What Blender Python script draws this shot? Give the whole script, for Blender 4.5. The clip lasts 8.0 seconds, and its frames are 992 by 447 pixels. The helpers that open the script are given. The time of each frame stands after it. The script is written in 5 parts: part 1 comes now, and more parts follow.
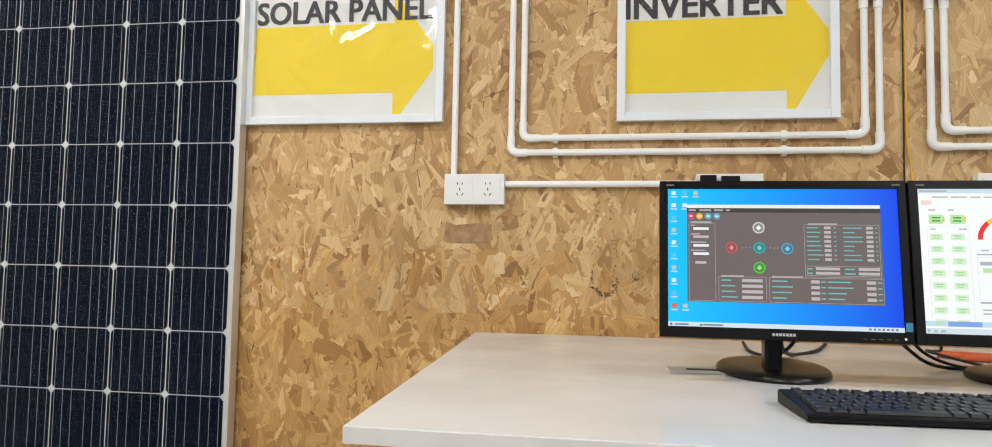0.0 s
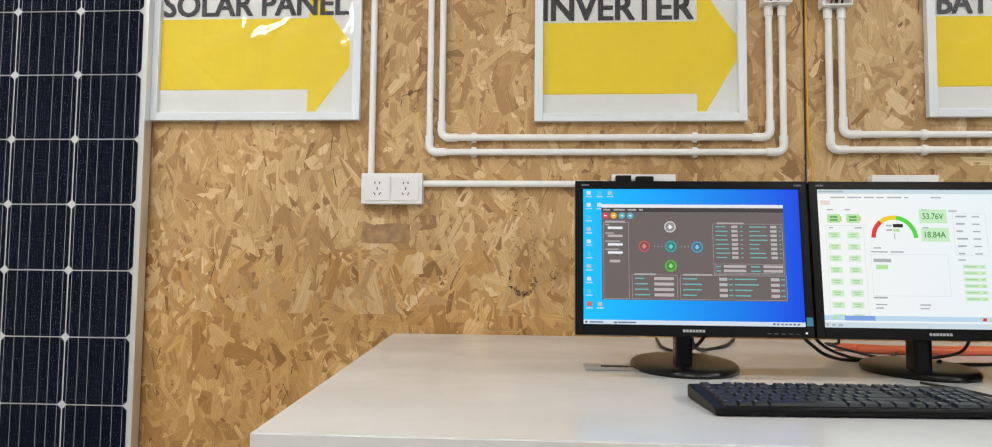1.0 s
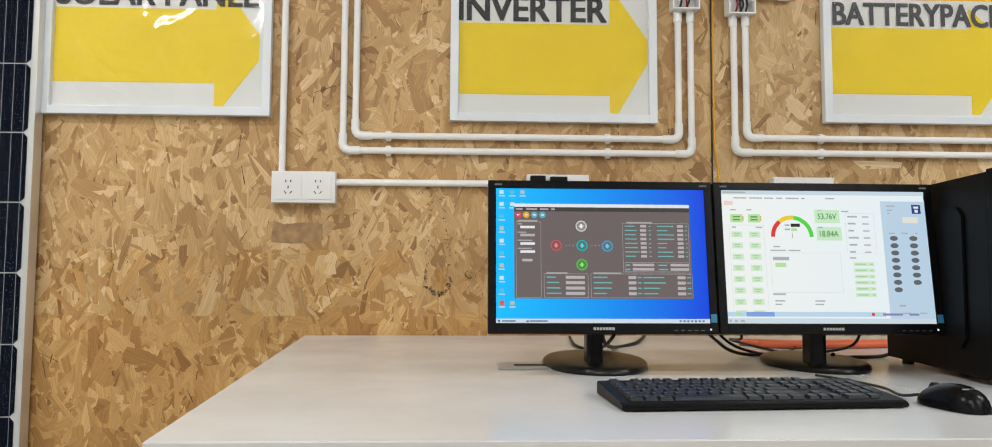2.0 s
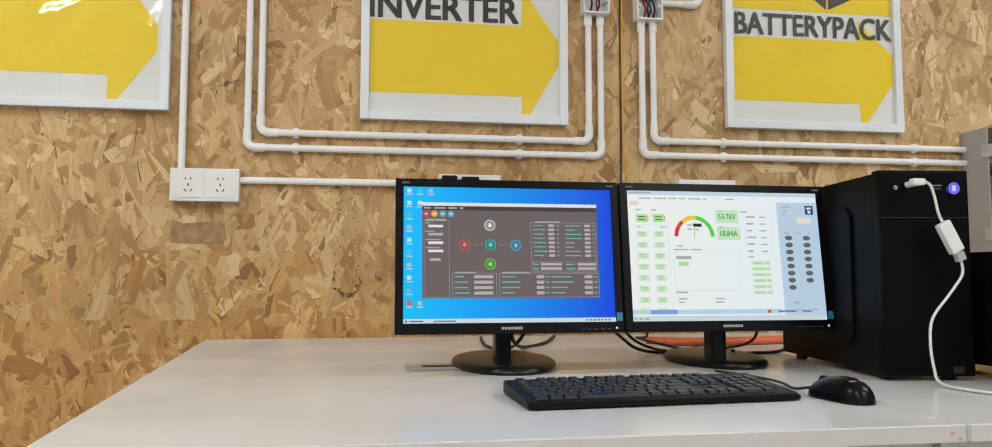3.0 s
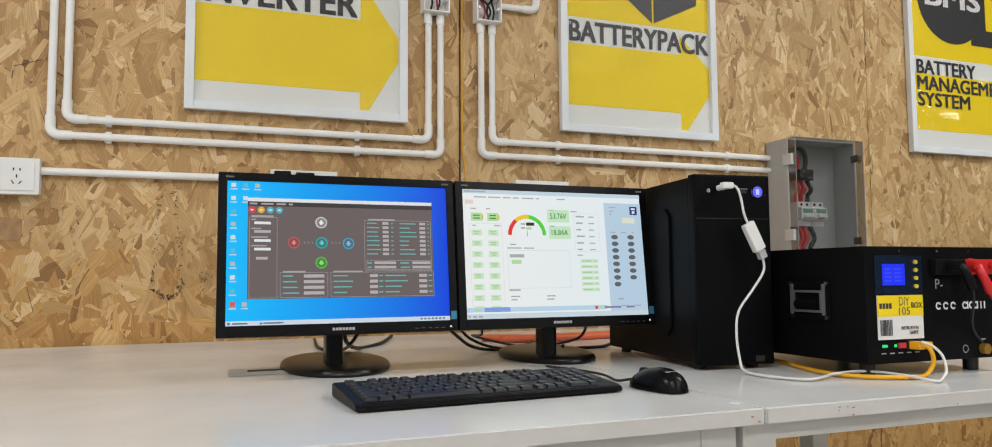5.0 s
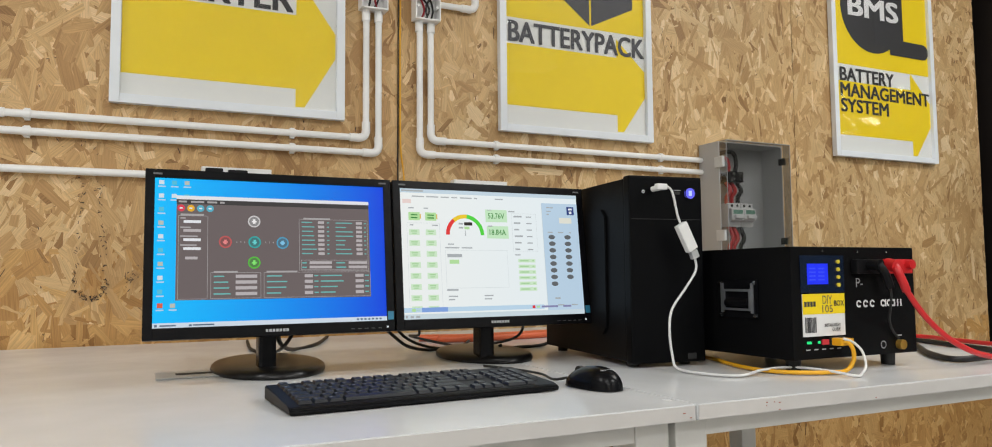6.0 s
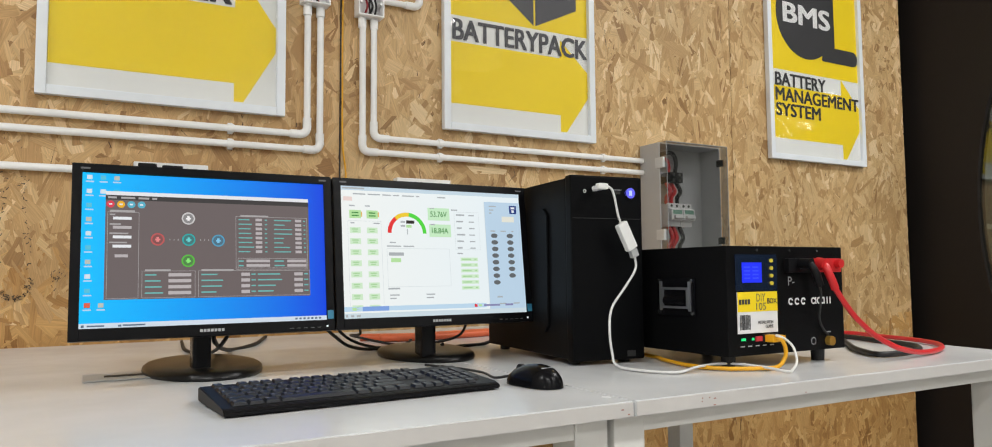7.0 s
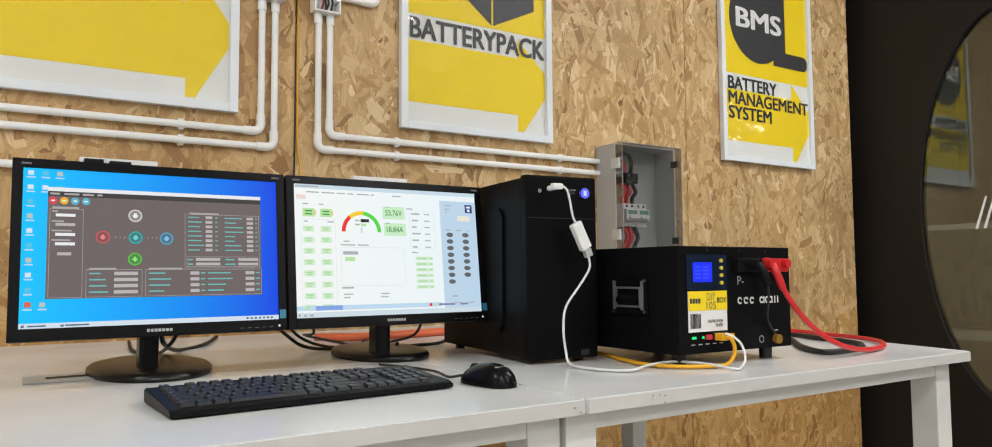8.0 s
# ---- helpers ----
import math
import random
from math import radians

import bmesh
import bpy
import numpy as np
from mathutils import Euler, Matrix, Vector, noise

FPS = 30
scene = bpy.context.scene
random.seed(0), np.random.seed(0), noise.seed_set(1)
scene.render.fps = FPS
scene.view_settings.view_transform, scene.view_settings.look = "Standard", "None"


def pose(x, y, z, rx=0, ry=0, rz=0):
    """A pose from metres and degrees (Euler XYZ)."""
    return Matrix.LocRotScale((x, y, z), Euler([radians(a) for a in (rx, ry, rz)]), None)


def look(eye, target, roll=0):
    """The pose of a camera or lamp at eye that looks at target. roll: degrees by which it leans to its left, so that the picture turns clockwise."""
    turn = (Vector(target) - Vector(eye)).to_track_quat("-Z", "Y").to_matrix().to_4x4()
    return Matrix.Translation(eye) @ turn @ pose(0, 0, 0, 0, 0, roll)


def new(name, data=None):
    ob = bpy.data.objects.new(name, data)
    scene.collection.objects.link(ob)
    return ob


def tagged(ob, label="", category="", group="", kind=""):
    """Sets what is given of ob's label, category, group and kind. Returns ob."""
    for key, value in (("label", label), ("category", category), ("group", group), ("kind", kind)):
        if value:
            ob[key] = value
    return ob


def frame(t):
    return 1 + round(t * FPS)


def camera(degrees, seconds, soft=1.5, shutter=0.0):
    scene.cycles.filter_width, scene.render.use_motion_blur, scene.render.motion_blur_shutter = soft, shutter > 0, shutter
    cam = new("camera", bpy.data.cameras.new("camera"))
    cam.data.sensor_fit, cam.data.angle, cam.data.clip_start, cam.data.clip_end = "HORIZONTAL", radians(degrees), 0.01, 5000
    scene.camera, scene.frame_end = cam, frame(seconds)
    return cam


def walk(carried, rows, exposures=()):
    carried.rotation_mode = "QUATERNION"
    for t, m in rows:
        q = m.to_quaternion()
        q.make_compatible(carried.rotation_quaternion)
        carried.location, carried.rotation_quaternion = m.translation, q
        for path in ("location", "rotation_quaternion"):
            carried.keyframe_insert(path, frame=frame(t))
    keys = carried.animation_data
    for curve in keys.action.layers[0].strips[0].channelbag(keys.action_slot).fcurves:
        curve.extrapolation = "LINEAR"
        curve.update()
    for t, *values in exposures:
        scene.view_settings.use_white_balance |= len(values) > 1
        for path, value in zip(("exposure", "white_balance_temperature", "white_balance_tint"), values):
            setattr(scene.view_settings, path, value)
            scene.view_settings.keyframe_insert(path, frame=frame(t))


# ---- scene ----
cam = camera(67.0, 8.0, soft=1.0)
PATH = [
    (0, (0.509, -2.093, 0.915), (0.167, -0.127, 1.047), 1.1),
    (0.5, (0.51, -2.089, 0.914), (0.264, -0.108, 1.047), 0.9),
    (1, (0.515, -2.085, 0.915), (0.382, -0.094, 1.05), 0.6),
    (1.5, (0.519, -2.082, 0.915), (0.498, -0.087, 1.051), 0.4),
    (3, (0.54, -2.064, 0.91), (0.844, -0.092, 1.053), -0.0),
    (3.5, (0.544, -2.06, 0.91), (0.977, -0.112, 1.052), -0.2),
    (4, (0.548, -2.058, 0.91), (1.083, -0.136, 1.049), -0.3),
    (4.5, (0.554, -2.055, 0.909), (1.175, -0.159, 1.05), -0.3),
    (5, (0.558, -2.054, 0.908), (1.263, -0.187, 1.049), -0.4),
    (6.5, (0.561, -2.053, 0.909), (1.484, -0.284, 1.045), -0.5),
    (7, (0.564, -2.053, 0.908), (1.55, -0.319, 1.042), -0.5),
    (7.5, (0.565, -2.054, 0.908), (1.606, -0.352, 1.041), -0.5),
    (8, (0.568, -2.057, 0.908), (1.649, -0.38, 1.039), -0.4),
]
walk(cam, [(t, look(eye, target, roll)) for t, eye, target, roll in PATH],
     exposures=[(0.0, 0.04), (0.5, -0.03), (1.5, -0.1), (3.0, -0.2), (5.0, -0.22), (6.5, -0.15), (8.0, -0.06)])

# ---------------- world and light ----------------
world = bpy.data.worlds.new("world")
scene.world = world
world.use_nodes = True
world.node_tree.nodes["Background"].inputs[0].default_value = (0.9, 0.95, 1.0, 1)
world.node_tree.nodes["Background"].inputs[1].default_value = 0.15
CEILING = 2.9
LAMPS = [(-1.3, -1.5), (-0.16, -3.0), (2.46, -3.0), (3.3, -1.5), (-0.4, -4.6), (2.8, -4.6)]
for lx, ly in LAMPS:
    data = bpy.data.lights.new("ceiling_lamp", "AREA")
    data.shape, data.size, data.size_y = "RECTANGLE", 1.15, 0.28
    data.energy, data.color = 34.5, (0.985, 0.985, 0.97)
    lamp = new("ceiling_lamp", data)
    lamp.matrix_world = pose(lx, ly, CEILING - 0.075)

# ---------------- materials ----------------
MATS = {}


def links(m):
    m.use_nodes = True
    nt = m.node_tree
    return nt, nt.nodes["Principled BSDF"], nt.links.new


def node(nt, kind, **inputs):
    n = nt.nodes.new(kind)
    for key, value in inputs.items():
        n.inputs[key.replace("_", " ")].default_value = value
    return n


def surface(name, color, rough=0.5, metal=0.0, vary=0.12, scale=6.0, grain=160.0, bump=0.05, spec=0.5, coat=0.0):
    """A material with stains at a large scale and grain at a small one."""
    if name in MATS:
        return MATS[name]
    m = bpy.data.materials.new(name)
    nt, bsdf, link = links(m)
    co = nt.nodes.new("ShaderNodeTexCoord")
    big = node(nt, "ShaderNodeTexNoise", Scale=scale, Detail=4.0, Roughness=0.6)
    fine = node(nt, "ShaderNodeTexNoise", Scale=grain, Detail=3.0)
    for n in (big, fine):
        link(co.outputs["Object"], n.inputs["Vector"])
    ramp = nt.nodes.new("ShaderNodeMapRange")
    ramp.inputs["From Min"].default_value, ramp.inputs["From Max"].default_value = 0.3, 0.7
    ramp.inputs["To Min"].default_value, ramp.inputs["To Max"].default_value = 1 - vary, 1 + vary * 0.6
    link(big.outputs["Fac"], ramp.inputs["Value"])
    mul = nt.nodes.new("ShaderNodeVectorMath")
    mul.operation = "SCALE"
    mul.inputs[0].default_value = color
    link(ramp.outputs["Result"], mul.inputs["Scale"])
    link(mul.outputs["Vector"], bsdf.inputs["Base Color"])
    rr = nt.nodes.new("ShaderNodeMapRange")
    rr.inputs["To Min"].default_value, rr.inputs["To Max"].default_value = max(rough - 0.1, 0.02), min(rough + 0.12, 1)
    link(big.outputs["Fac"], rr.inputs["Value"])
    link(rr.outputs["Result"], bsdf.inputs["Roughness"])
    bsdf.inputs["Metallic"].default_value = metal
    bsdf.inputs["Specular IOR Level"].default_value = spec
    bsdf.inputs["Coat Weight"].default_value = coat
    if bump:
        b = node(nt, "ShaderNodeBump", Strength=bump, Distance=0.002)
        link(fine.outputs["Fac"], b.inputs["Height"])
        link(b.outputs["Normal"], bsdf.inputs["Normal"])
    MATS[name] = m
    return m


def glow(name, color, strength=1.0, right=None, width=1.0):
    """Light given off by a display; right: the colour at the far end of a sideways blend."""
    if name in MATS:
        return MATS[name]
    m = bpy.data.materials.new(name)
    nt, bsdf, link = links(m)
    bsdf.inputs["Base Color"].default_value = (0.01, 0.01, 0.01, 1)
    bsdf.inputs["Roughness"].default_value = 0.35
    bsdf.inputs["Specular IOR Level"].default_value = 0.12
    bsdf.inputs["Emission Color"].default_value = (*color, 1)
    bsdf.inputs["Emission Strength"].default_value = strength
    if right:
        co = nt.nodes.new("ShaderNodeTexCoord")
        sep = nt.nodes.new("ShaderNodeSeparateXYZ")
        link(co.outputs["Object"], sep.inputs[0])
        mr = nt.nodes.new("ShaderNodeMapRange")
        mr.inputs["From Min"].default_value, mr.inputs["From Max"].default_value = -width / 2, width / 2
        link(sep.outputs["X"], mr.inputs["Value"])
        mix = nt.nodes.new("ShaderNodeMix")
        mix.data_type = "RGBA"
        mix.inputs[6].default_value, mix.inputs[7].default_value = (*color, 1), (*right, 1)
        link(mr.outputs["Result"], mix.inputs[0])
        link(mix.outputs[2], bsdf.inputs["Emission Color"])
    MATS[name] = m
    return m


def clear_sheet(name, tint=(1, 1, 1), rough=0.03, wave=0.0, wave_scale=6.0, least=0.04, most=0.7):
    """A clear pane or film: see-through with a mirror-like gloss."""
    if name in MATS:
        return MATS[name]
    m = bpy.data.materials.new(name)
    nt, bsdf, link = links(m)
    out = nt.nodes["Material Output"]
    see = nt.nodes.new("ShaderNodeBsdfTransparent")
    see.inputs[0].default_value = (*tint, 1)
    gloss = nt.nodes.new("ShaderNodeBsdfGlossy")
    gloss.inputs["Roughness"].default_value = rough
    fres = node(nt, "ShaderNodeLayerWeight", Blend=0.5)
    power = nt.nodes.new("ShaderNodeMath")
    power.operation = "POWER"
    power.inputs[1].default_value = 4.0
    link(fres.outputs["Facing"], power.inputs[0])
    level = nt.nodes.new("ShaderNodeMapRange")
    level.inputs["To Min"].default_value, level.inputs["To Max"].default_value = least, most
    link(power.outputs[0], level.inputs["Value"])
    mix = nt.nodes.new("ShaderNodeMixShader")
    link(level.outputs["Result"], mix.inputs[0])
    link(see.outputs[0], mix.inputs[1])
    link(gloss.outputs[0], mix.inputs[2])
    link(mix.outputs[0], out.inputs["Surface"])
    if wave:
        co = nt.nodes.new("ShaderNodeTexCoord")
        noise_tex = node(nt, "ShaderNodeTexNoise", Scale=wave_scale, Detail=1.5, Distortion=0.6)
        link(co.outputs["Object"], noise_tex.inputs["Vector"])
        b = node(nt, "ShaderNodeBump", Strength=wave, Distance=0.05)
        link(noise_tex.outputs["Fac"], b.inputs["Height"])
        link(b.outputs["Normal"], gloss.inputs["Normal"])
        link(b.outputs["Normal"], fres.inputs["Normal"])
    MATS[name] = m
    return m


def strand_material(name, tint):
    """Pressed wood flakes: each one of its own tone, with grain along it."""
    m = bpy.data.materials.new(name)
    nt, bsdf, link = links(m)
    geo = nt.nodes.new("ShaderNodeNewGeometry")
    uv = nt.nodes.new("ShaderNodeUVMap")
    ramp = nt.nodes.new("ShaderNodeValToRGB")
    stops = [(0.0, (0.33, 0.183, 0.073)), (0.08, (0.47, 0.285, 0.123)), (0.38, (0.59, 0.385, 0.180)), (0.68, (0.67, 0.46, 0.232)),
             (0.91, (0.735, 0.53, 0.285)), (1.0, (0.84, 0.65, 0.40))]
    while len(ramp.color_ramp.elements) < len(stops):
        ramp.color_ramp.elements.new(0.5)
    for e, (p, c) in zip(ramp.color_ramp.elements, stops):
        e.position, e.color = p, (*(u * v for u, v in zip(c, tint)), 1)
    link(geo.outputs["Random Per Island"], ramp.inputs[0])
    maps = nt.nodes.new("ShaderNodeMapping")
    maps.inputs["Scale"].default_value = (11, 330, 1)
    link(uv.outputs[0], maps.inputs[0])
    grain = node(nt, "ShaderNodeTexNoise", Scale=1.0, Detail=4.0, Roughness=0.65)
    link(maps.outputs[0], grain.inputs["Vector"])
    gr = nt.nodes.new("ShaderNodeMapRange")
    gr.inputs["From Min"].default_value, gr.inputs["From Max"].default_value = 0.3, 0.7
    gr.inputs["To Min"].default_value, gr.inputs["To Max"].default_value = 0.70, 1.13
    link(grain.outputs["Fac"], gr.inputs["Value"])
    co = nt.nodes.new("ShaderNodeTexCoord")
    patch = node(nt, "ShaderNodeTexNoise", Scale=1.7, Detail=3.0)
    link(co.outputs["Object"], patch.inputs["Vector"])
    pr = nt.nodes.new("ShaderNodeMapRange")
    pr.inputs["From Min"].default_value, pr.inputs["From Max"].default_value = 0.3, 0.7
    pr.inputs["To Min"].default_value, pr.inputs["To Max"].default_value = 0.83, 1.09
    link(patch.outputs["Fac"], pr.inputs["Value"])
    both = nt.nodes.new("ShaderNodeMath")
    both.operation = "MULTIPLY"
    link(gr.outputs["Result"], both.inputs[0])
    link(pr.outputs["Result"], both.inputs[1])
    mul = nt.nodes.new("ShaderNodeVectorMath")
    mul.operation = "SCALE"
    link(ramp.outputs[0], mul.inputs[0])
    link(both.outputs[0], mul.inputs["Scale"])
    link(mul.outputs["Vector"], bsdf.inputs["Base Color"])
    bsdf.inputs["Roughness"].default_value = 0.5
    bsdf.inputs["Specular IOR Level"].default_value = 0.35
    b = node(nt, "ShaderNodeBump", Strength=0.4, Distance=0.001)
    link(grain.outputs["Fac"], b.inputs["Height"])
    link(b.outputs["Normal"], bsdf.inputs["Normal"])
    return m


PALE_STRANDS = strand_material("pale_wood_strands", (1.02, 1.01, 0.98))
WARM_STRANDS = strand_material("warm_wood_strands", (0.985, 0.92, 0.825))
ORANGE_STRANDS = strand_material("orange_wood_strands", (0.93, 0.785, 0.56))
SLIVER = surface("dark_wood_sliver", (0.11, 0.06, 0.027), 0.6, vary=0.35, scale=14, grain=300)
SLIVER_TAN = surface("tan_wood_flake", (0.50, 0.31, 0.14), 0.55, vary=0.3, scale=30, grain=260, bump=0.2)
BOARD = surface("board_core", (0.27, 0.145, 0.055), 0.8, vary=0.3)
WHITE_WALL = surface("white_wall_paint", (0.76, 0.75, 0.72), 0.7, vary=0.06, scale=2)
FLOOR = surface("grey_floor", (0.33, 0.32, 0.30), 0.35, vary=0.2, scale=2)
PVC = surface("white_pvc", (0.90, 0.90, 0.89), 0.3, vary=0.05, bump=0.02)
PLASTIC_WHITE = surface("white_plastic", (0.82, 0.82, 0.81), 0.35, vary=0.03, bump=0.0)
SLOT = surface("dark_slot", (0.02, 0.02, 0.02), 0.7, bump=0.0)
FRAME = surface("white_frame_paint", (0.80, 0.84, 0.885), 0.3, vary=0.05, bump=0.02)
PAPER = surface("poster_white", (0.78, 0.79, 0.77), 0.6, vary=0.03, bump=0.0)
YELLOW = surface("poster_yellow", (0.90, 0.665, 0.006), 0.55, vary=0.05, scale=3, bump=0.0)
INK = surface("poster_black", (0.035, 0.035, 0.038), 0.6, vary=0.1, bump=0.0)
INK_GREY = surface("poster_dark_grey", (0.075, 0.075, 0.085), 0.6, vary=0.1, bump=0.0)
PRINT_WHITE = surface("print_white", (0.78, 0.78, 0.78), 0.6, vary=0.02, bump=0.0)
DESK = surface("white_laminate", (0.69, 0.698, 0.705), 0.22, vary=0.05, scale=3, grain=400, bump=0.015)
DESK_EDGE = surface("laminate_edge", (0.60, 0.58, 0.56), 0.45, vary=0.07, scale=9)
STEEL_WHITE = surface("white_powder_coat", (0.74, 0.73, 0.70), 0.4, vary=0.08, scale=5)
BLACK_GLOSS = surface("black_gloss_plastic", (0.005, 0.005, 0.006), 0.22, vary=0.15, bump=0.01, spec=0.14)
BLACK_MATT = surface("black_matt_plastic", (0.006, 0.006, 0.007), 0.42, vary=0.15, grain=500, bump=0.05, spec=0.14)
BLACK_STEEL = surface("black_textured_steel", (0.004, 0.004, 0.0045), 0.5, vary=0.2, grain=900, bump=0.12, spec=0.09)
FOOT_GLOSS = surface("polished_black_foot", (0.006, 0.0055, 0.0055), 0.3, vary=0.15, bump=0.01, spec=0.28)
KEY = surface("key_plastic", (0.009, 0.0105, 0.014), 0.4, vary=0.1, grain=700, bump=0.05, spec=0.3)
GREY_MARK = surface("grey_print", (0.42, 0.43, 0.44), 0.5, vary=0.02, bump=0.0)
SILVER = surface("silver_metal", (0.72, 0.73, 0.74), 0.25, metal=1.0, vary=0.05, bump=0.0)
CHROME = surface("brushed_handle_steel", (0.36, 0.37, 0.39), 0.38, metal=0.85, vary=0.08, bump=0.02)
ALU = surface("aluminium_frame", (0.74, 0.75, 0.76), 0.35, metal=0.7, vary=0.06, bump=0.02)
RUBBER = surface("black_rubber", (0.012, 0.012, 0.012), 0.55, vary=0.1)
RED_RUBBER = surface("red_rubber", (0.62, 0.018, 0.022), 0.38, vary=0.08, bump=0.02)
ORANGE_RUBBER = surface("orange_rubber", (0.72, 0.14, 0.05), 0.45, vary=0.08)
YELLOW_RUBBER = surface("yellow_rubber", (0.80, 0.40, 0.01), 0.4, vary=0.06)
WHITE_RUBBER = surface("white_cable", (0.74, 0.74, 0.73), 0.4, vary=0.04)
GREY_BOX = surface("light_grey_abs", (0.44, 0.445, 0.45), 0.42, vary=0.05)
GREEN_MARK = surface("green_switch", (0.20, 0.40, 0.30), 0.4, bump=0.0)
BACKSHEET = surface("white_backsheet", (0.70, 0.71, 0.71), 0.25, vary=0.04, bump=0.0)
CELL = surface("silicon_cell", (0.004, 0.0065, 0.0155), 0.3, vary=0.35, scale=3, bump=0.0, spec=0.06)
BUSBAR = surface("cell_busbar", (0.36, 0.38, 0.43), 0.45, metal=0.2, vary=0.05, bump=0.0)
BROWN = surface("dark_brown_panel", (0.0125, 0.0095, 0.008), 0.5, vary=0.25, scale=2, bump=0.02, spec=0.25)
COPPER = surface("brass", (0.7, 0.42, 0.08), 0.3, metal=0.8, bump=0.0)
FILM = clear_sheet("poster_film", rough=0.025, wave=0.16, wave_scale=2.6, least=0.042)
CREASED = clear_sheet("creased_film", rough=0.05, wave=0.55, wave_scale=5.0, least=0.075)
LID = clear_sheet("smoked_lid", tint=(0.58, 0.58, 0.58), rough=0.12, least=0.18)
PANE = clear_sheet("tinted_pane", tint=(0.60, 0.63, 0.57), rough=0.02, least=0.14)


# ---------------- geometry helpers ----------------
W = {}


def thing(name, m, label="", category="", group="", kind=""):
    ob = new(name)
    ob.matrix_world = m
    ob.empty_display_size = 0.05
    W[ob] = m
    return tagged(ob, label, category, group, kind)


def part(name, bm, material, parent, label="", local=False, smooth=False, m=None):
    """One mesh object under a thing or a part; bm is in world metres, or in the thing's own if local."""
    me = bpy.data.meshes.new(name)
    bmesh.ops.recalc_face_normals(bm, faces=bm.faces) if len(bm.faces) > 1 else None
    bm.to_mesh(me)
    bm.free()
    if not local:
        me.transform(W[parent].inverted())
    me.materials.append(material)
    if smooth:
        for p in me.polygons:
            p.use_smooth = True
        me.set_sharp_from_angle(angle=radians(50))
    return mesh_part(name, me, parent, label, m)


def mesh_part(name, me, parent, label="", m=None):
    ob = new(name, me)
    ob.parent = parent
    ob.matrix_basis = m or Matrix()
    W[ob] = W[parent] @ ob.matrix_basis
    return tagged(ob, label)


def single(name, bm, material, label="", category="", kind="", group="", smooth=False):
    """A thing of one mesh, in world metres."""
    me = bpy.data.meshes.new(name)
    bmesh.ops.recalc_face_normals(bm, faces=bm.faces)
    bm.to_mesh(me)
    bm.free()
    me.materials.append(material)
    if smooth:
        for p in me.polygons:
            p.use_smooth = True
    ob = new(name, me)
    W[ob] = Matrix()
    return tagged(ob, label, category, group, kind)


def box(x0, x1, y0, y1, z0, z1, bevel=0.0, bm=None, segments=2):
    own = bmesh.new()
    v = [own.verts.new(p) for p in [(x0, y0, z0), (x1, y0, z0), (x1, y1, z0), (x0, y1, z0), (x0, y0, z1), (x1, y0, z1), (x1, y1, z1), (x0, y1, z1)]]
    for f in [(3, 2, 1, 0), (4, 5, 6, 7), (0, 1, 5, 4), (1, 2, 6, 5), (2, 3, 7, 6), (3, 0, 4, 7)]:
        own.faces.new([v[i] for i in f])
    if bevel:
        bmesh.ops.bevel(own, geom=own.edges[:], offset=bevel, segments=segments, affect="EDGES", profile=0.7)
    return join(bm, own)


def join(bm, own):
    if bm is None:
        return own
    me = bpy.data.meshes.new("temporary")
    own.to_mesh(me)
    own.free()
    bm.from_mesh(me)
    bpy.data.meshes.remove(me)
    return bm


def prism(points, axis, lo, hi, bm=None, bevel=0.0):
    """A flat outline pushed along an axis: points (a, b) are the other two coordinates in order."""
    own = bmesh.new()
    put = {"x": lambda a, b, c: (c, a, b), "y": lambda a, b, c: (a, c, b), "z": lambda a, b, c: (a, b, c)}[axis]
    low = [own.verts.new(put(a, b, lo)) for a, b in points]
    high = [own.verts.new(put(a, b, hi)) for a, b in points]
    own.faces.new(low[::-1])
    own.faces.new(high)
    n = len(points)
    for i in range(n):
        own.faces.new((low[i], low[(i + 1) % n], high[(i + 1) % n], high[i]))
    if bevel:
        bmesh.ops.bevel(own, geom=own.edges[:], offset=bevel, segments=2, affect="EDGES")
    return join(bm, own)


def rod(a, b, r, bm=None, seg=16, r2=None):
    own = bmesh.new()
    a, b = Vector(a), Vector(b)
    bmesh.ops.create_cone(own, cap_ends=True, segments=seg, radius1=r, radius2=r if r2 is None else r2, depth=(b - a).length)
    own.transform(Matrix.Translation((a + b) / 2) @ (b - a).to_track_quat("Z", "Y").to_matrix().to_4x4())
    return join(bm, own)


def curve_points(points, steps=8):
    p = [Vector(q) for q in points]
    p = [2 * p[0] - p[1]] + p + [2 * p[-1] - p[-2]]
    out = []
    for i in range(1, len(p) - 2):
        a, b, c, d = p[i - 1 : i + 3]
        for k in range(steps):
            t = k / steps
            out.append(0.5 * (2 * b + (c - a) * t + (2 * a - 5 * b + 4 * c - d) * t * t + (3 * b - a - 3 * c + d) * t**3))
    return out + [p[-2]]


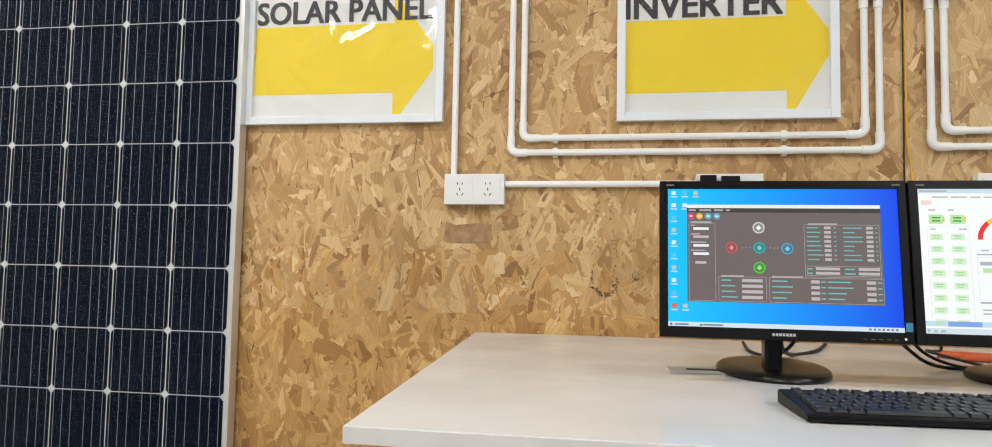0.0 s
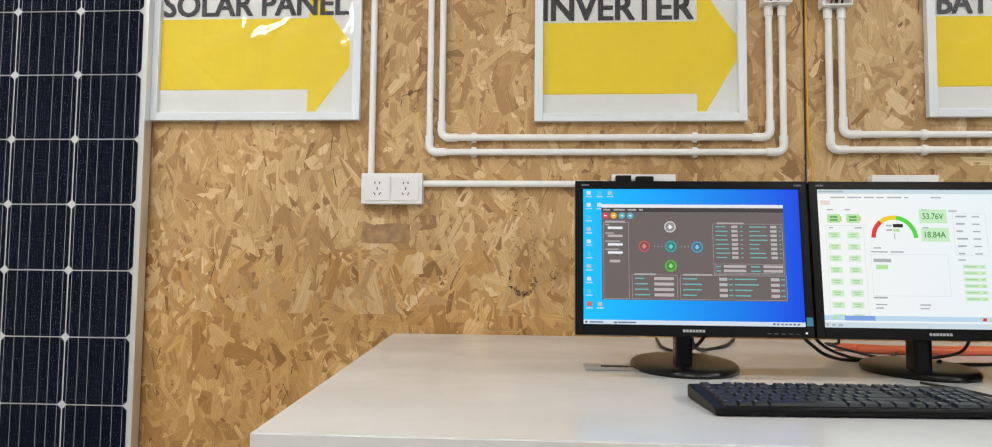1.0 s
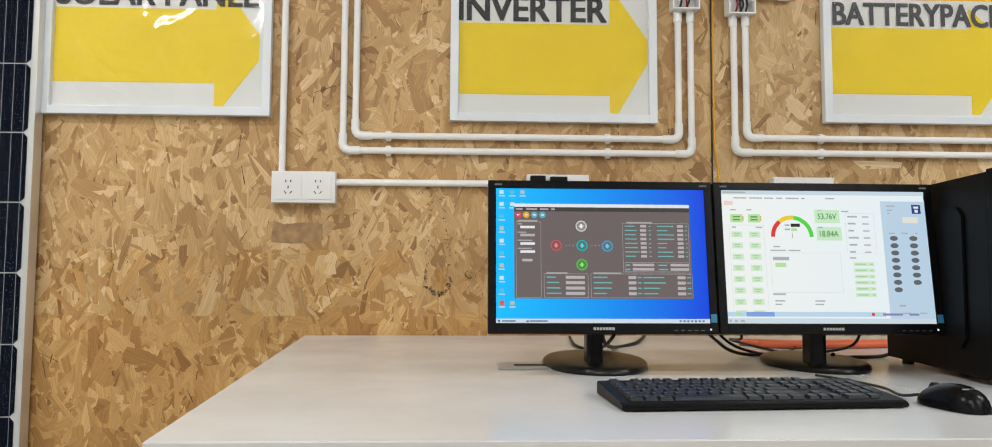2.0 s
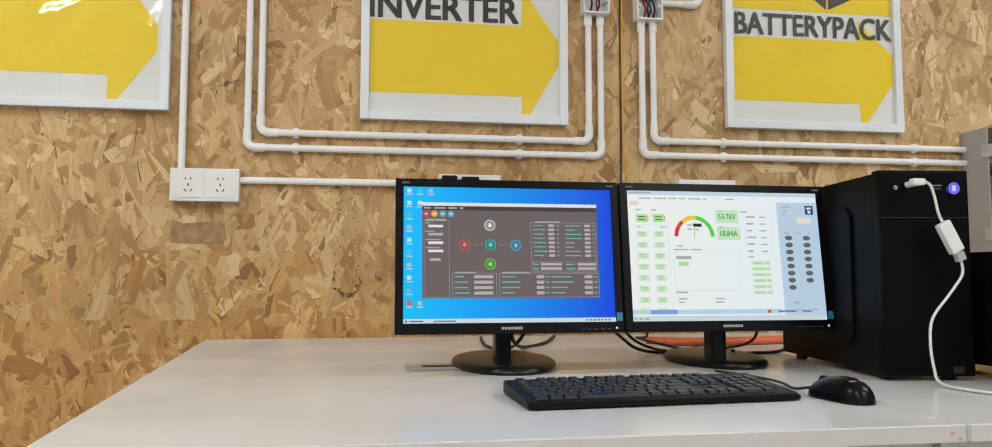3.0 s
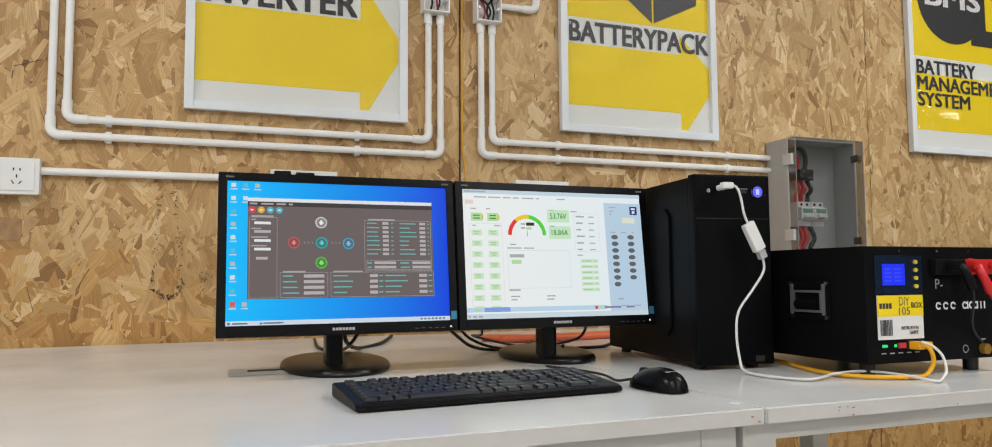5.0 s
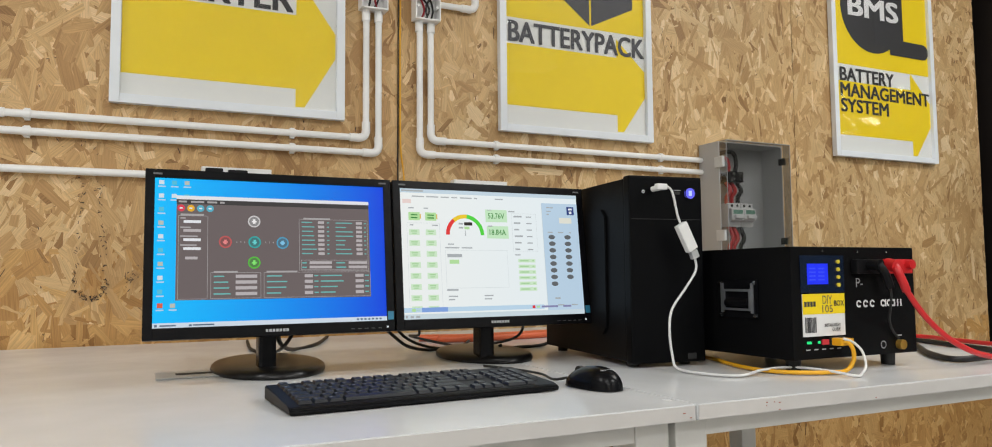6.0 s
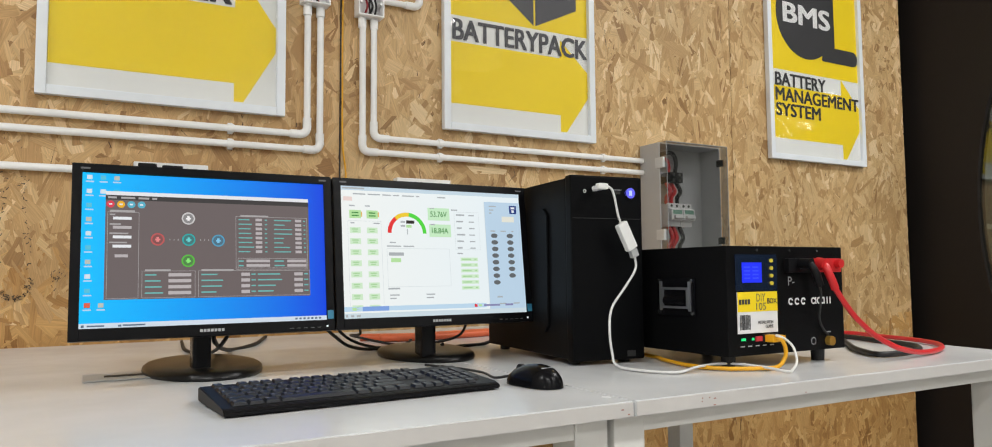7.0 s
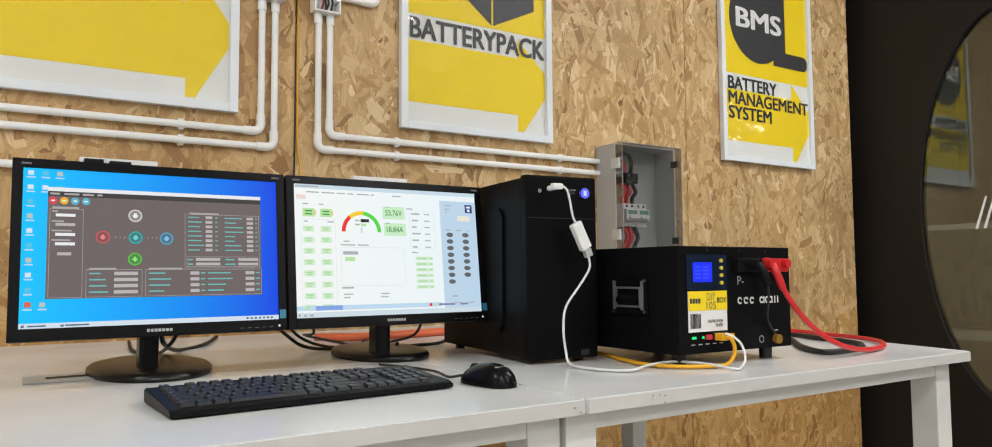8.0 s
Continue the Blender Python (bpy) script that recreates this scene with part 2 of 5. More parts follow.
def tube(points, r, steps=8, seg=8, bm=None, smooth_path=True):
    """A round cable along points."""
    path = curve_points(points, steps) if smooth_path else [Vector(q) for q in points]
    own = bmesh.new()
    rings, side = [], None
    for i, q in enumerate(path):
        ahead = (path[min(i + 1, len(path) - 1)] - path[max(i - 1, 0)]).normalized()
        if side is None:
            side = ahead.orthogonal().normalized()
        side = (side - ahead * side.dot(ahead)).normalized()
        up = ahead.cross(side)
        rings.append([own.verts.new(q + r * (math.cos(a) * side + math.sin(a) * up)) for a in [k * math.tau / seg for k in range(seg)]])
    for a, b in zip(rings, rings[1:]):
        for k in range(seg):
            own.faces.new((a[k], a[(k + 1) % seg], b[(k + 1) % seg], b[k]))
    own.faces.new(rings[0][::-1])
    own.faces.new(rings[-1])
    return join(bm, own)


def sheet(points, y, bm=None, thick=0.0006):
    """A printed area facing the room: outline (x, z) at depth y."""
    return prism(points, "y", y, y + thick, bm)


def oblong(x0, x1, z0, z1):
    return [(x0, z0), (x1, z0), (x1, z1), (x0, z1)]


def disc(cx, cz, r, seg=28, start=0.0, stop=math.tau):
    return [(cx + r * math.cos(start + (stop - start) * k / seg), cz + r * math.sin(start + (stop - start) * k / seg)) for k in range(seg)]


def ring(cx, cz, r0, r1, y, bm=None, a0=0.0, a1=math.tau, seg=28):
    own = bmesh.new()
    pts = [(a0 + (a1 - a0) * k / seg) for k in range(seg + 1)]
    inner = [own.verts.new((cx + r0 * math.cos(a), y, cz + r0 * math.sin(a))) for a in pts]
    outer = [own.verts.new((cx + r1 * math.cos(a), y, cz + r1 * math.sin(a))) for a in pts]
    for k in range(seg):
        own.faces.new((inner[k], inner[k + 1], outer[k + 1], outer[k]))
    return join(bm, own)


def lettering(text, x0, x1, z0, z1, y, bold=0.02, bm=None):
    """Letters that fill the given oblong, facing the room."""
    data = bpy.data.curves.new("letters", "FONT")
    data.body, data.resolution_u = text, 3
    ob = bpy.data.objects.new("letters", data)
    scene.collection.objects.link(ob)
    me = bpy.data.meshes.new_from_object(ob)
    bpy.data.objects.remove(ob)
    own = bmesh.new()
    for k, (dx, dy) in enumerate([(-1, -0.5), (1, -0.5), (1, 0.5), (-1, 0.5)] if bold else [(0, 0)]):
        before = len(own.verts)
        own.from_mesh(me)
        own.verts.ensure_lookup_table()
        for v in own.verts[before:]:
            v.co = (v.co.x + dx * bold, v.co.y + dy * bold, k * 0.00012)
    bpy.data.meshes.remove(me)
    xs, ys = [v.co.x for v in own.verts], [v.co.y for v in own.verts]
    lx, hx, ly, hy = min(xs), max(xs), min(ys), max(ys)
    for v in own.verts:
        v.co = (x0 + (v.co.x - lx) / (hx - lx) * (x1 - x0), y - v.co.z, z0 + (v.co.y - ly) / (hy - ly) * (z1 - z0))
    return join(bm, own)


def plane_part(name, bm, material, parent, label=""):
    me = bpy.data.meshes.new(name)
    bm.to_mesh(me)
    bm.free()
    me.transform(W[parent].inverted())
    me.materials.append(material)
    return mesh_part(name, me, parent, label)


# ---------------- the room ----------------
X_LEFT, X_RIGHT, Y_BACK = -2.6, 3.985, -5.2
single("floor", box(X_LEFT - 0.1, 6.5, Y_BACK - 0.1, 0.8, -0.1, 0.0), FLOOR, "plain grey smooth floor under the desks", "floor", "structure")
single("ceiling", box(X_LEFT - 0.1, 6.5, Y_BACK - 0.1, 0.8, CEILING, CEILING + 0.1), WHITE_WALL, "plain white ceiling over the room", "ceiling", "structure")
single("wall_west", box(X_LEFT - 0.1, X_LEFT, Y_BACK, 0.1, 0, CEILING), WHITE_WALL, "plain white painted side wall", "wall", "structure")
single("wall_south", box(X_LEFT, 6.5, Y_BACK - 0.1, Y_BACK, 0, CEILING), WHITE_WALL, "plain white painted rear wall", "wall", "structure")
single("wall_outer", box(6.4, 6.5, Y_BACK, 0.8, 0, CEILING), WHITE_WALL, "plain wall beyond the glazed partition", "wall", "structure")
single("wall_behind", box(X_LEFT, 6.4, 0.7, 0.8, 0, CEILING), WHITE_WALL, "plain wall behind the wooden boards", "wall", "structure")
for lx, ly in LAMPS:
    light = thing("ceiling_light", pose(lx, ly, CEILING), "flat white rectangular ceiling light fitting", "ceiling light", "ceiling lights")
    part("housing", box(lx - 0.6, lx + 0.6, ly - 0.16, ly + 0.16, CEILING - 0.065, CEILING, 0.006), PLASTIC_WHITE, light)

# wooden wall of pressed strand boards
wall = thing("wall_north", pose(0, 0, 0), "wall clad in pale brown oriented strand boards", "wall", "", "structure")
JOINTS = [X_LEFT, 1.224, 2.79, 3.905]
Z_TOP = 2.75
for a, b in zip(JOINTS, JOINTS[1:]):
    part("board", box(a + 0.0012, b - 0.0012, 0.0, 0.018, 0.0, Z_TOP), BOARD, wall)
part("backing", box(X_LEFT, 3.9, 0.022, 0.08, 0, CEILING), BOARD, wall, "dark studs and backing behind the boards")


def strand_sheet(a, b, z0, z1, count, seed, tone):
    """Thousands of thin overlapping wood flakes on one board."""
    rng = np.random.default_rng(seed)
    verts, faces, uvs, slots = [], [], [], []
    shape = np.array([(-0.5, -0.42), (-0.36, -0.5), (0.0, -0.47), (0.36, -0.5), (0.5, -0.40), (0.48, 0.42), (0.1, 0.5), (-0.34, 0.48), (-0.49, 0.36)])
    n = len(shape)
    for i in range(count):
        length = float(np.clip(rng.lognormal(math.log(0.074), 0.5), 0.02, 0.21))
        width = float(np.clip(rng.lognormal(math.log(0.0185), 0.6), 0.0035, 0.062))
        turn = rng.normal(math.pi / 2, 0.62)
        thin = rng.random() < 0.075
        if thin:
            length, width = length * 0.42, rng.uniform(0.0008, 0.0028)
        local = (shape + rng.normal(0, (0.035, 0.07), shape.shape)) * (length, width)
        if rng.random() < 0.5:
            local[:, 1] += 0.12 * width * np.sin(local[:, 0] / length * 5)
        c, s = math.cos(turn), math.sin(turn)
        px = rng.uniform(a, b) + local[:, 0] * c - local[:, 1] * s
        pz = rng.uniform(z0, z1) + local[:, 0] * s + local[:, 1] * c
        py = -(0.0004 + 0.0022 * rng.random() + local[:, 0] * rng.normal(0, 0.006) + local[:, 1] * rng.normal(0, 0.015))
        py = np.minimum(py, -0.0002)
        base = len(verts)
        verts.extend(zip(np.clip(px, a + 0.001, b - 0.001).tolist(), py.tolist(), np.clip(pz, z0, z1).tolist()))
        faces.append(tuple(range(base, base + n)))
        slots.append(1 if thin else 0)
        shift = rng.uniform(0, 40, 2)
        uvs.append(local + shift)
    me = bpy.data.meshes.new("wood_strands")
    me.from_pydata(verts, [], faces)
    layer = me.uv_layers.new(name="UVMap")
    layer.data.foreach_set("uv", np.concatenate(uvs).ravel())
    me.materials.append(tone)
    me.materials.append(SLIVER)
    me.polygons.foreach_set("material_index", slots)
    me.update()
    ob = mesh_part("wood_strands", me, wall, "pale and brown pressed wood flakes")
    return tagged(ob, kind="stuff")


# the lower part of the boards is tinted darker and more orange
strand_sheet(X_LEFT, -0.8, 0, Z_TOP, 7000, 3, WARM_STRANDS)
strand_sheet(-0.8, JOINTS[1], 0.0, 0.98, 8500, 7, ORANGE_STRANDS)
strand_sheet(-0.8, JOINTS[1], 0.80, Z_TOP, 18500, 4, WARM_STRANDS)
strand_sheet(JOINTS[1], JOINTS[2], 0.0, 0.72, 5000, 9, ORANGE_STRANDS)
strand_sheet(JOINTS[1], JOINTS[2], 0.6, Z_TOP, 14500, 5, PALE_STRANDS)
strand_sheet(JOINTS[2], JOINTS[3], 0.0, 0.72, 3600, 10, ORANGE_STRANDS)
strand_sheet(JOINTS[2], JOINTS[3], 0.6, Z_TOP, 11000, 6, PALE_STRANDS)

# faded factory stamp: a long drop-shaped loop of small dark strokes, with a tuft beside it
rng = random.Random(5)
stamp = bmesh.new()


def stroke(sx, sz, length, width, lean):
    c, q = math.cos(lean), math.sin(lean)
    corners = [(-length, -width), (length, -width * 0.5), (length, width * 0.6), (-length, width)]
    sheet([(sx + u * c - v * q, sz + u * q + v * c) for u, v in corners], -0.0046, stamp, 0.0003)


for k in range(230):
    a = k / 229
    if a < 0.34:
        sx, sz = 0.432 - 0.014 * a / 0.34, 1.17 - 0.26 * a / 0.34
    elif a < 0.68:
        w = math.pi * (1 + (a - 0.34) / 0.34)
        sx, sz = 0.452 + 0.034 * math.cos(w), 0.905 + 0.046 * math.sin(w)
    else:
        sx, sz = 0.486 - 0.026 * (a - 0.68) / 0.32, 0.91 + 0.26 * (a - 0.68) / 0.32
    if rng.random() < (0.95 if 0.34 < a < 0.68 else 0.45):
        stroke(sx + rng.gauss(0, 0.004), sz + rng.gauss(0, 0.004), rng.uniform(0.0012, 0.0042), rng.uniform(0.0005, 0.0013), rng.uniform(0, math.pi))
for k in range(26):
    stroke(0.540 + rng.gauss(0, 0.009), 0.912 + rng.gauss(0, 0.014), rng.uniform(0.0012, 0.004), rng.uniform(0.0005, 0.0011), rng.uniform(0, math.pi))
for k in range(16):
    stroke(0.44 + rng.gauss(0, 0.012), 1.23 + rng.gauss(0, 0.03), rng.uniform(0.001, 0.003), rng.uniform(0.0004, 0.0009), rng.uniform(0.8, 2.2))
part("stamp", stamp, surface("faded_ink", (0.045, 0.036, 0.028), 0.7, vary=0.4, scale=40), wall, "faded black printed dashes")

# one broad brown flake under the wall socket
BROWN_FLAKE = surface("brown_wood_flake", (0.38, 0.22, 0.098), 0.55, vary=0.4, scale=30, grain=260, bump=0.2)
part("wood_strand", sheet([(-0.004, 1.002), (0.05, 0.998), (0.131, 1.003), (0.134, 1.052), (0.09, 1.056), (0.03, 1.050), (0.0, 1.061)], -0.0044, thick=0.001), BROWN_FLAKE, wall, "broad dark brown wood flake")
part("wood_strand", sheet([(0.136, 1.003), (0.150, 1.022), (0.170, 1.050), (0.150, 1.064), (0.137, 1.058)], -0.0042, thick=0.001), SLIVER_TAN, wall, "tan wood flake")

# dark glazed partition at the end of the wall
partition = thing("partition", pose(X_RIGHT, -2.5, 0), "dark brown partition with a large rounded glass window", "partition", "", "structure")
GC, GA, GB, GY0, GY1 = 1.17, 0.40, 0.85, -0.668, -2.9


def arch():
    """The window's outline (y, z): a half ellipse at the near end, straight along the rest."""
    pts = [(GY0 + GA * math.cos(a), GC + GB * math.sin(a)) for a in [-math.pi / 2 + math.pi * k / 40 for k in range(41)]]
    return pts + [(GY1, GC + GB), (GY1, GC - GB)]


pb = bmesh.new()
XA, XB = X_RIGHT, X_RIGHT + 0.06
curve = arch()[:41]
for (ya, za), (yb, zb) in zip(curve, curve[1:]):
    prism([(0.3, za), (ya, za), (yb, zb), (0.3, zb)], "x", XA, XB, pb)
box(XA, XB, Y_BACK, 0.3, 0.0, GC - GB, bm=pb)
box(XA, XB, Y_BACK, 0.3, GC + GB, CEILING, bm=pb)
box(XA, XB, Y_BACK, GY1, GC - GB, GC + GB, bm=pb)
bmesh.ops.remove_doubles(pb, verts=pb.verts, dist=1e-5)
part("panel", pb, BROWN, partition)
pane = part("pane", prism(arch(), "x", X_RIGHT + 0.02, X_RIGHT + 0.028), PANE, partition, "dark tinted glass")
pane.visible_shadow = False
GREY_SHEET = surface("grey_sheet", (0.23, 0.245, 0.22), 0.6, vary=0.1)
part("film", box(X_RIGHT + 0.09, X_RIGHT + 0.094, -3.0, -0.1, 0.66, 1.085), GREY_SHEET, partition, "plain grey sheet behind the lower glass")
part("rail", box(X_RIGHT + 0.10, X_RIGHT + 0.13, -3.0, -0.1, 1.085, 1.11), STEEL_WHITE, partition, "pale rail behind the glass")
part("rail", box(X_RIGHT + 0.10, X_RIGHT + 0.13, -3.0, -0.1, 0.60, 0.65), STEEL_WHITE, partition, "pale rail behind the glass")
for k in range(3):
    y = -0.49 - 0.032 * k
    part("sticker", prism([(y, 1.08), (y - 0.012, 1.08), (y - 0.052, 1.215), (y - 0.044, 1.215)], "x", X_RIGHT + 0.012, X_RIGHT + 0.014), PRINT_WHITE, partition, "slanted white sticker bar")

# unseen globes added beyond the partition to put two glints on the BMS poster film
for px, py, pz in [(5.82, -2.27, 2.36), (6.05, -2.25, 2.16)]:
    pend = thing("glint_lamp", pose(px, py, CEILING), "small lit white globe on a cord, added unseen for poster glints", "lamp", "pendant lamps")
    part("cord", rod((px, py, pz + 0.04), (px, py, CEILING), 0.004, seg=8), RUBBER, pend)
    globe = bmesh.new()
    bmesh.ops.create_uvsphere(globe, u_segments=20, v_segments=12, radius=0.045, matrix=Matrix.Translation((px, py, pz)))
    part("globe", globe, glow("glint_globe", (1.0, 0.97, 0.92), 30.0), pend, "glowing white globe", smooth=True)

# ---------------- solar panel ----------------
CP, CZ, PX, PZ, PY = 0.1897, 0.187, -0.641, 0.1655, -0.05
solar = thing("solar_panel", pose(PX - 3 * CP, PY, 0.0), "large dark blue-black solar panel in a silver aluminium frame", "solar panel")
SX0, SX1, SZ0, SZ1 = PX - 6 * CP, PX, PZ, PZ + 10 * CZ
part("backsheet", box(SX0 - 0.012, SX1 + 0.010, PY + 0.004, PY + 0.010, SZ0 - 0.012, SZ1 + 0.012), BACKSHEET, solar)
for name, b in [("frame_rail", (SX0 - 0.03, SX0 - 0.010, SZ0 - 0.03, SZ1 + 0.03)), ("frame_rail", (SX1 + 0.005, SX1 + 0.018, SZ0 - 0.03, SZ1 + 0.03)),
                ("frame_rail", (SX0 - 0.010, SX1 + 0.005, SZ0 - 0.03, SZ0 - 0.010)), ("frame_rail", (SX0 - 0.010, SX1 + 0.005, SZ1 + 0.010, SZ1 + 0.03))]:
    part(name, box(b[0], b[1], PY - 0.004, PY + 0.035, b[2], b[3], 0.0015), ALU, solar)
for sx in (SX0 + 0.1, SX1 - 0.1):
    part("foot", box(sx - 0.03, sx + 0.03, PY - 0.004, PY + 0.045, 0.0, SZ0 - 0.03), ALU, solar)
hc, hz, cut = CP / 2 - 0.0024, CZ / 2 - 0.0015, 0.011
cell_bm = prism([(-hc + cut, -hz), (hc - cut, -hz), (hc, -hz + cut), (hc, hz - cut), (hc - cut, hz), (-hc + cut, hz), (-hc, hz - cut), (-hc, -hz + cut)], "y", -0.0008, 0.0008)
bus_bm = bmesh.new()
for share in (-0.44, -0.287, -0.13, 0.113, 0.268, 0.425):
    bx = share * CP
    box(bx - 0.0006, bx + 0.0006, -0.0013, -0.0009, -hz, hz, bm=bus_bm)
cell_me, bus_me = bpy.data.meshes.new("cell"), bpy.data.meshes.new("busbars")
cell_bm.to_mesh(cell_me), bus_bm.to_mesh(bus_me)
cell_me.materials.append(CELL), bus_me.materials.append(BUSBAR)
for i in range(6):
    for j in range(10):
        m = Matrix.Translation((SX0 + (i + 0.5) * CP - (PX - 3 * CP), 0.0025, SZ0 + (j + 0.5) * CZ))
        cell = mesh_part("cell", cell_me, solar, m=m)
        mesh_part("busbars", bus_me, cell)
cover = part("cover_glass", box(SX0 - 0.011, SX1 + 0.0045, PY - 0.0032, PY - 0.0022, SZ0 - 0.011, SZ1 + 0.011), clear_sheet("solar_glass", rough=0.08, least=0.005, most=0.25), solar, "clear cover glass")
cover.visible_shadow = False


# ---------------- posters ----------------
def poster(x0, x1, z0, label, cover=None):
    z1 = z0 + 0.92
    p = thing("framed_poster", pose((x0 + x1) / 2, 0, z0), label, "poster", "posters on the wooden wall")
    f = 0.023
    for b in [(x0, x0 + f, z0, z1), (x1 - f, x1, z0, z1), (x0 + f, x1 - f, z0, z0 + f), (x0 + f, x1 - f, z1 - f, z1)]:
        part("frame_rail", box(b[0], b[1], -0.026, -0.0045, b[2], b[3], 0.002), FRAME, p)
    part("print", box(x0 + f - 0.002, x1 - f + 0.002, -0.012, -0.006, z0 + f - 0.002, z1 - f + 0.002), PAPER, p, "white printed sheet")
    film = plane_part("film", grid_sheet(x0 + f, x1 - f, z0 + f, z1 - f, -0.018), cover or FILM, p, "clear plastic cover sheet")
    film.visible_shadow = False
    return p


def grid_sheet(x0, x1, z0, z1, y):
    bm = bmesh.new()
    v = [bm.verts.new(q) for q in [(x0, y, z0), (x1, y, z0), (x1, y, z1), (x0, y, z1)]]
    bm.faces.new(v)
    return bm


def arrow(p, left, body0, body1, hx, head0, tip_x, tip0, tip1, head1):
    pts = [(left, body0), (hx, body0), (hx, head0), (hx + 0.024, head0), (tip_x, tip0), (tip_x, tip1), (hx, head1), (hx, body1), (left, body1)]
    part("arrow", sheet(pts, -0.0126), YELLOW, p, "bright yellow printed arrow")


sol = poster(-0.628, -0.013, 1.346, "white-framed poster with a yellow arrow reading SOLAR PANEL", CREASED)
arrow(sol, -0.604, 1.437, 1.645, -0.168, 1.373, -0.048, 1.503, 1.576, 1.74)
part("lettering", lettering("SOLAR PANEL", -0.602, -0.052, 1.652, 1.722, -0.0136, 0.03), INK, sol, "black capital letters")
icon = bmesh.new()
for k in range(5):
    sheet([(-0.55 + 0.085 * k, 1.735), (-0.48 + 0.085 * k, 1.735), (-0.43 + 0.085 * k, 1.86), (-0.50 + 0.085 * k, 1.86)], -0.0132, icon)
part("picture", icon, INK_GREY, sol, "dark slanted bars")
part("band", sheet(oblong(-0.604, -0.037, 1.90, 2.24), -0.0126), YELLOW, sol)

inv = poster(0.481, 1.062, 1.340, "white-framed poster with a yellow arrow reading INVERTER")
arrow(inv, 0.505, 1.418, 1.622, 0.93, 1.369, 1.0375, 1.512, 1.581, 1.735)
part("lettering", lettering("INVERTER", 0.502, 0.922, 1.627, 1.70, -0.0136, 0.03), INK, inv, "black capital letters")
part("band", sheet(oblong(0.505, 1.037, 1.76, 2.23), -0.0126), YELLOW, inv)

bat = poster(1.541, 2.113, 1.349, "white-framed poster with a yellow arrow reading BATTERYPACK")
arrow(bat, 1.565, 1.434, 1.628, 1.977, 1.379, 2.089, 1.50, 1.59, 1.69)
part("band", sheet(oblong(1.565, 2.089, 1.712, 2.24), -0.0126), YELLOW, bat)
part("lettering", lettering("BATTERYPACK", 1.574, 2.088, 1.634, 1.702, -0.0142, 0.03), INK_GREY, bat, "dark grey capital letters")
part("picture", sheet([(1.873, 1.722), (1.873, 1.885), (1.77, 1.955), (1.77, 1.80)], -0.0134), INK_GREY, bat, "dark grey cube face")
part("picture", sheet([(1.880, 1.722), (2.045, 1.80), (2.045, 1.955), (1.880, 1.885)], -0.0134), INK_GREY, bat, "dark grey cube face")

bms = poster(2.984, 3.589, 1.360, "white-framed poster with yellow ground reading BATTERY MANAGEMENT SYSTEM")
arrow(bms, 3.008, 1.448, 1.664, 3.448, 1.387, 3.565, 1.515, 1.615, 1.734)
part("band", sheet(oblong(3.008, 3.565, 1.732, 2.25), -0.0126), YELLOW, bms)
for k, (word, wx) in enumerate([("BATTERY", 3.345), ("MANAGEMENT", 3.562), ("SYSTEM", 3.306)]):
    part("lettering", lettering(word, 3.03, wx, 1.664 - 0.0625 * k, 1.719 - 0.0625 * k, -0.0142, 0.03), INK, bms, "black capital letters")
emblem = sheet(disc(3.232, 1.977, 0.183, 40), -0.0134)
sheet(oblong(3.24, 3.415, 1.835, 2.16), -0.0138, emblem)
sheet([(3.33, 1.80), (3.535, 1.80)] + [(3.535 + 0.033 * math.sin(a), 1.833 - 0.033 * math.cos(a)) for a in [0.4 * k for k in range(1, 8)]] + [(3.535, 1.866), (3.33, 1.866)], -0.0142, emblem)
part("emblem", emblem, INK, bms, "large black rounded shape")
part("lettering", lettering("BMS", 3.088, 3.388, 1.935, 2.022, -0.0150, 0.03), PRINT_WHITE, bms, "white capital letters")

# ---------------- conduits, sockets and boxes on the wall ----------------
PIPE_Y, PR = -0.0165, 0.0092


def conduit(name, label, routes, clips, group="white conduits"):
    base = routes[0][0]
    c = thing(name, pose(base[0], PIPE_Y, base[1]), label, "conduit", group)
    for route in routes:
        for k, ((x0, z0), (x1, z1)) in enumerate(zip(route, route[1:])):
            d = Vector((x1 - x0, z1 - z0)).normalized() * 0.022
            s = 1 if k else 0
            e = 1 if k < len(route) - 2 else 0
            part("pipe", rod((x0 + s * d.x, PIPE_Y, z0 + s * d.y), (x1 - e * d.x, PIPE_Y, z1 - e * d.y), PR, seg=20), PVC, c, smooth=True)
        for (ax, az), (bx, bz), (cx, cz) in zip(route, route[1:], route[2:]):
            u, v = Vector((ax - bx, az - bz)).normalized(), Vector((cx - bx, cz - bz)).normalized()
            pts = [(bx + u.x * q, PIPE_Y, bz + u.y * q) for q in (0.046, 0.03, 0.018)]
            pts += [(bx + (u.x + v.x) * 0.0055, PIPE_Y, bz + (u.y + v.y) * 0.0055)]
            pts += [(bx + v.x * q, PIPE_Y, bz + v.y * q) for q in (0.018, 0.03, 0.046)]
            part("elbow", tube(pts, 0.0116, steps=4, seg=20), PVC, c, smooth=True)
    for kx, kz, upright in clips:
        cb = bmesh.new()
        if upright:
            rod((kx, PIPE_Y, kz - 0.008), (kx, PIPE_Y, kz + 0.008), 0.0112, cb, 20)
            box(kx - 0.014, kx + 0.014, -0.0165, -0.0035, kz - 0.007, kz + 0.007, 0.001, cb)
        else:
            rod((kx - 0.008, PIPE_Y, kz), (kx + 0.008, PIPE_Y, kz), 0.0112, cb, 20)
            box(kx - 0.006, kx + 0.006, -0.0165, -0.0035, kz - 0.014, kz + 0.014, 0.001, cb)
        part("clip", cb, PVC, c)
    return c


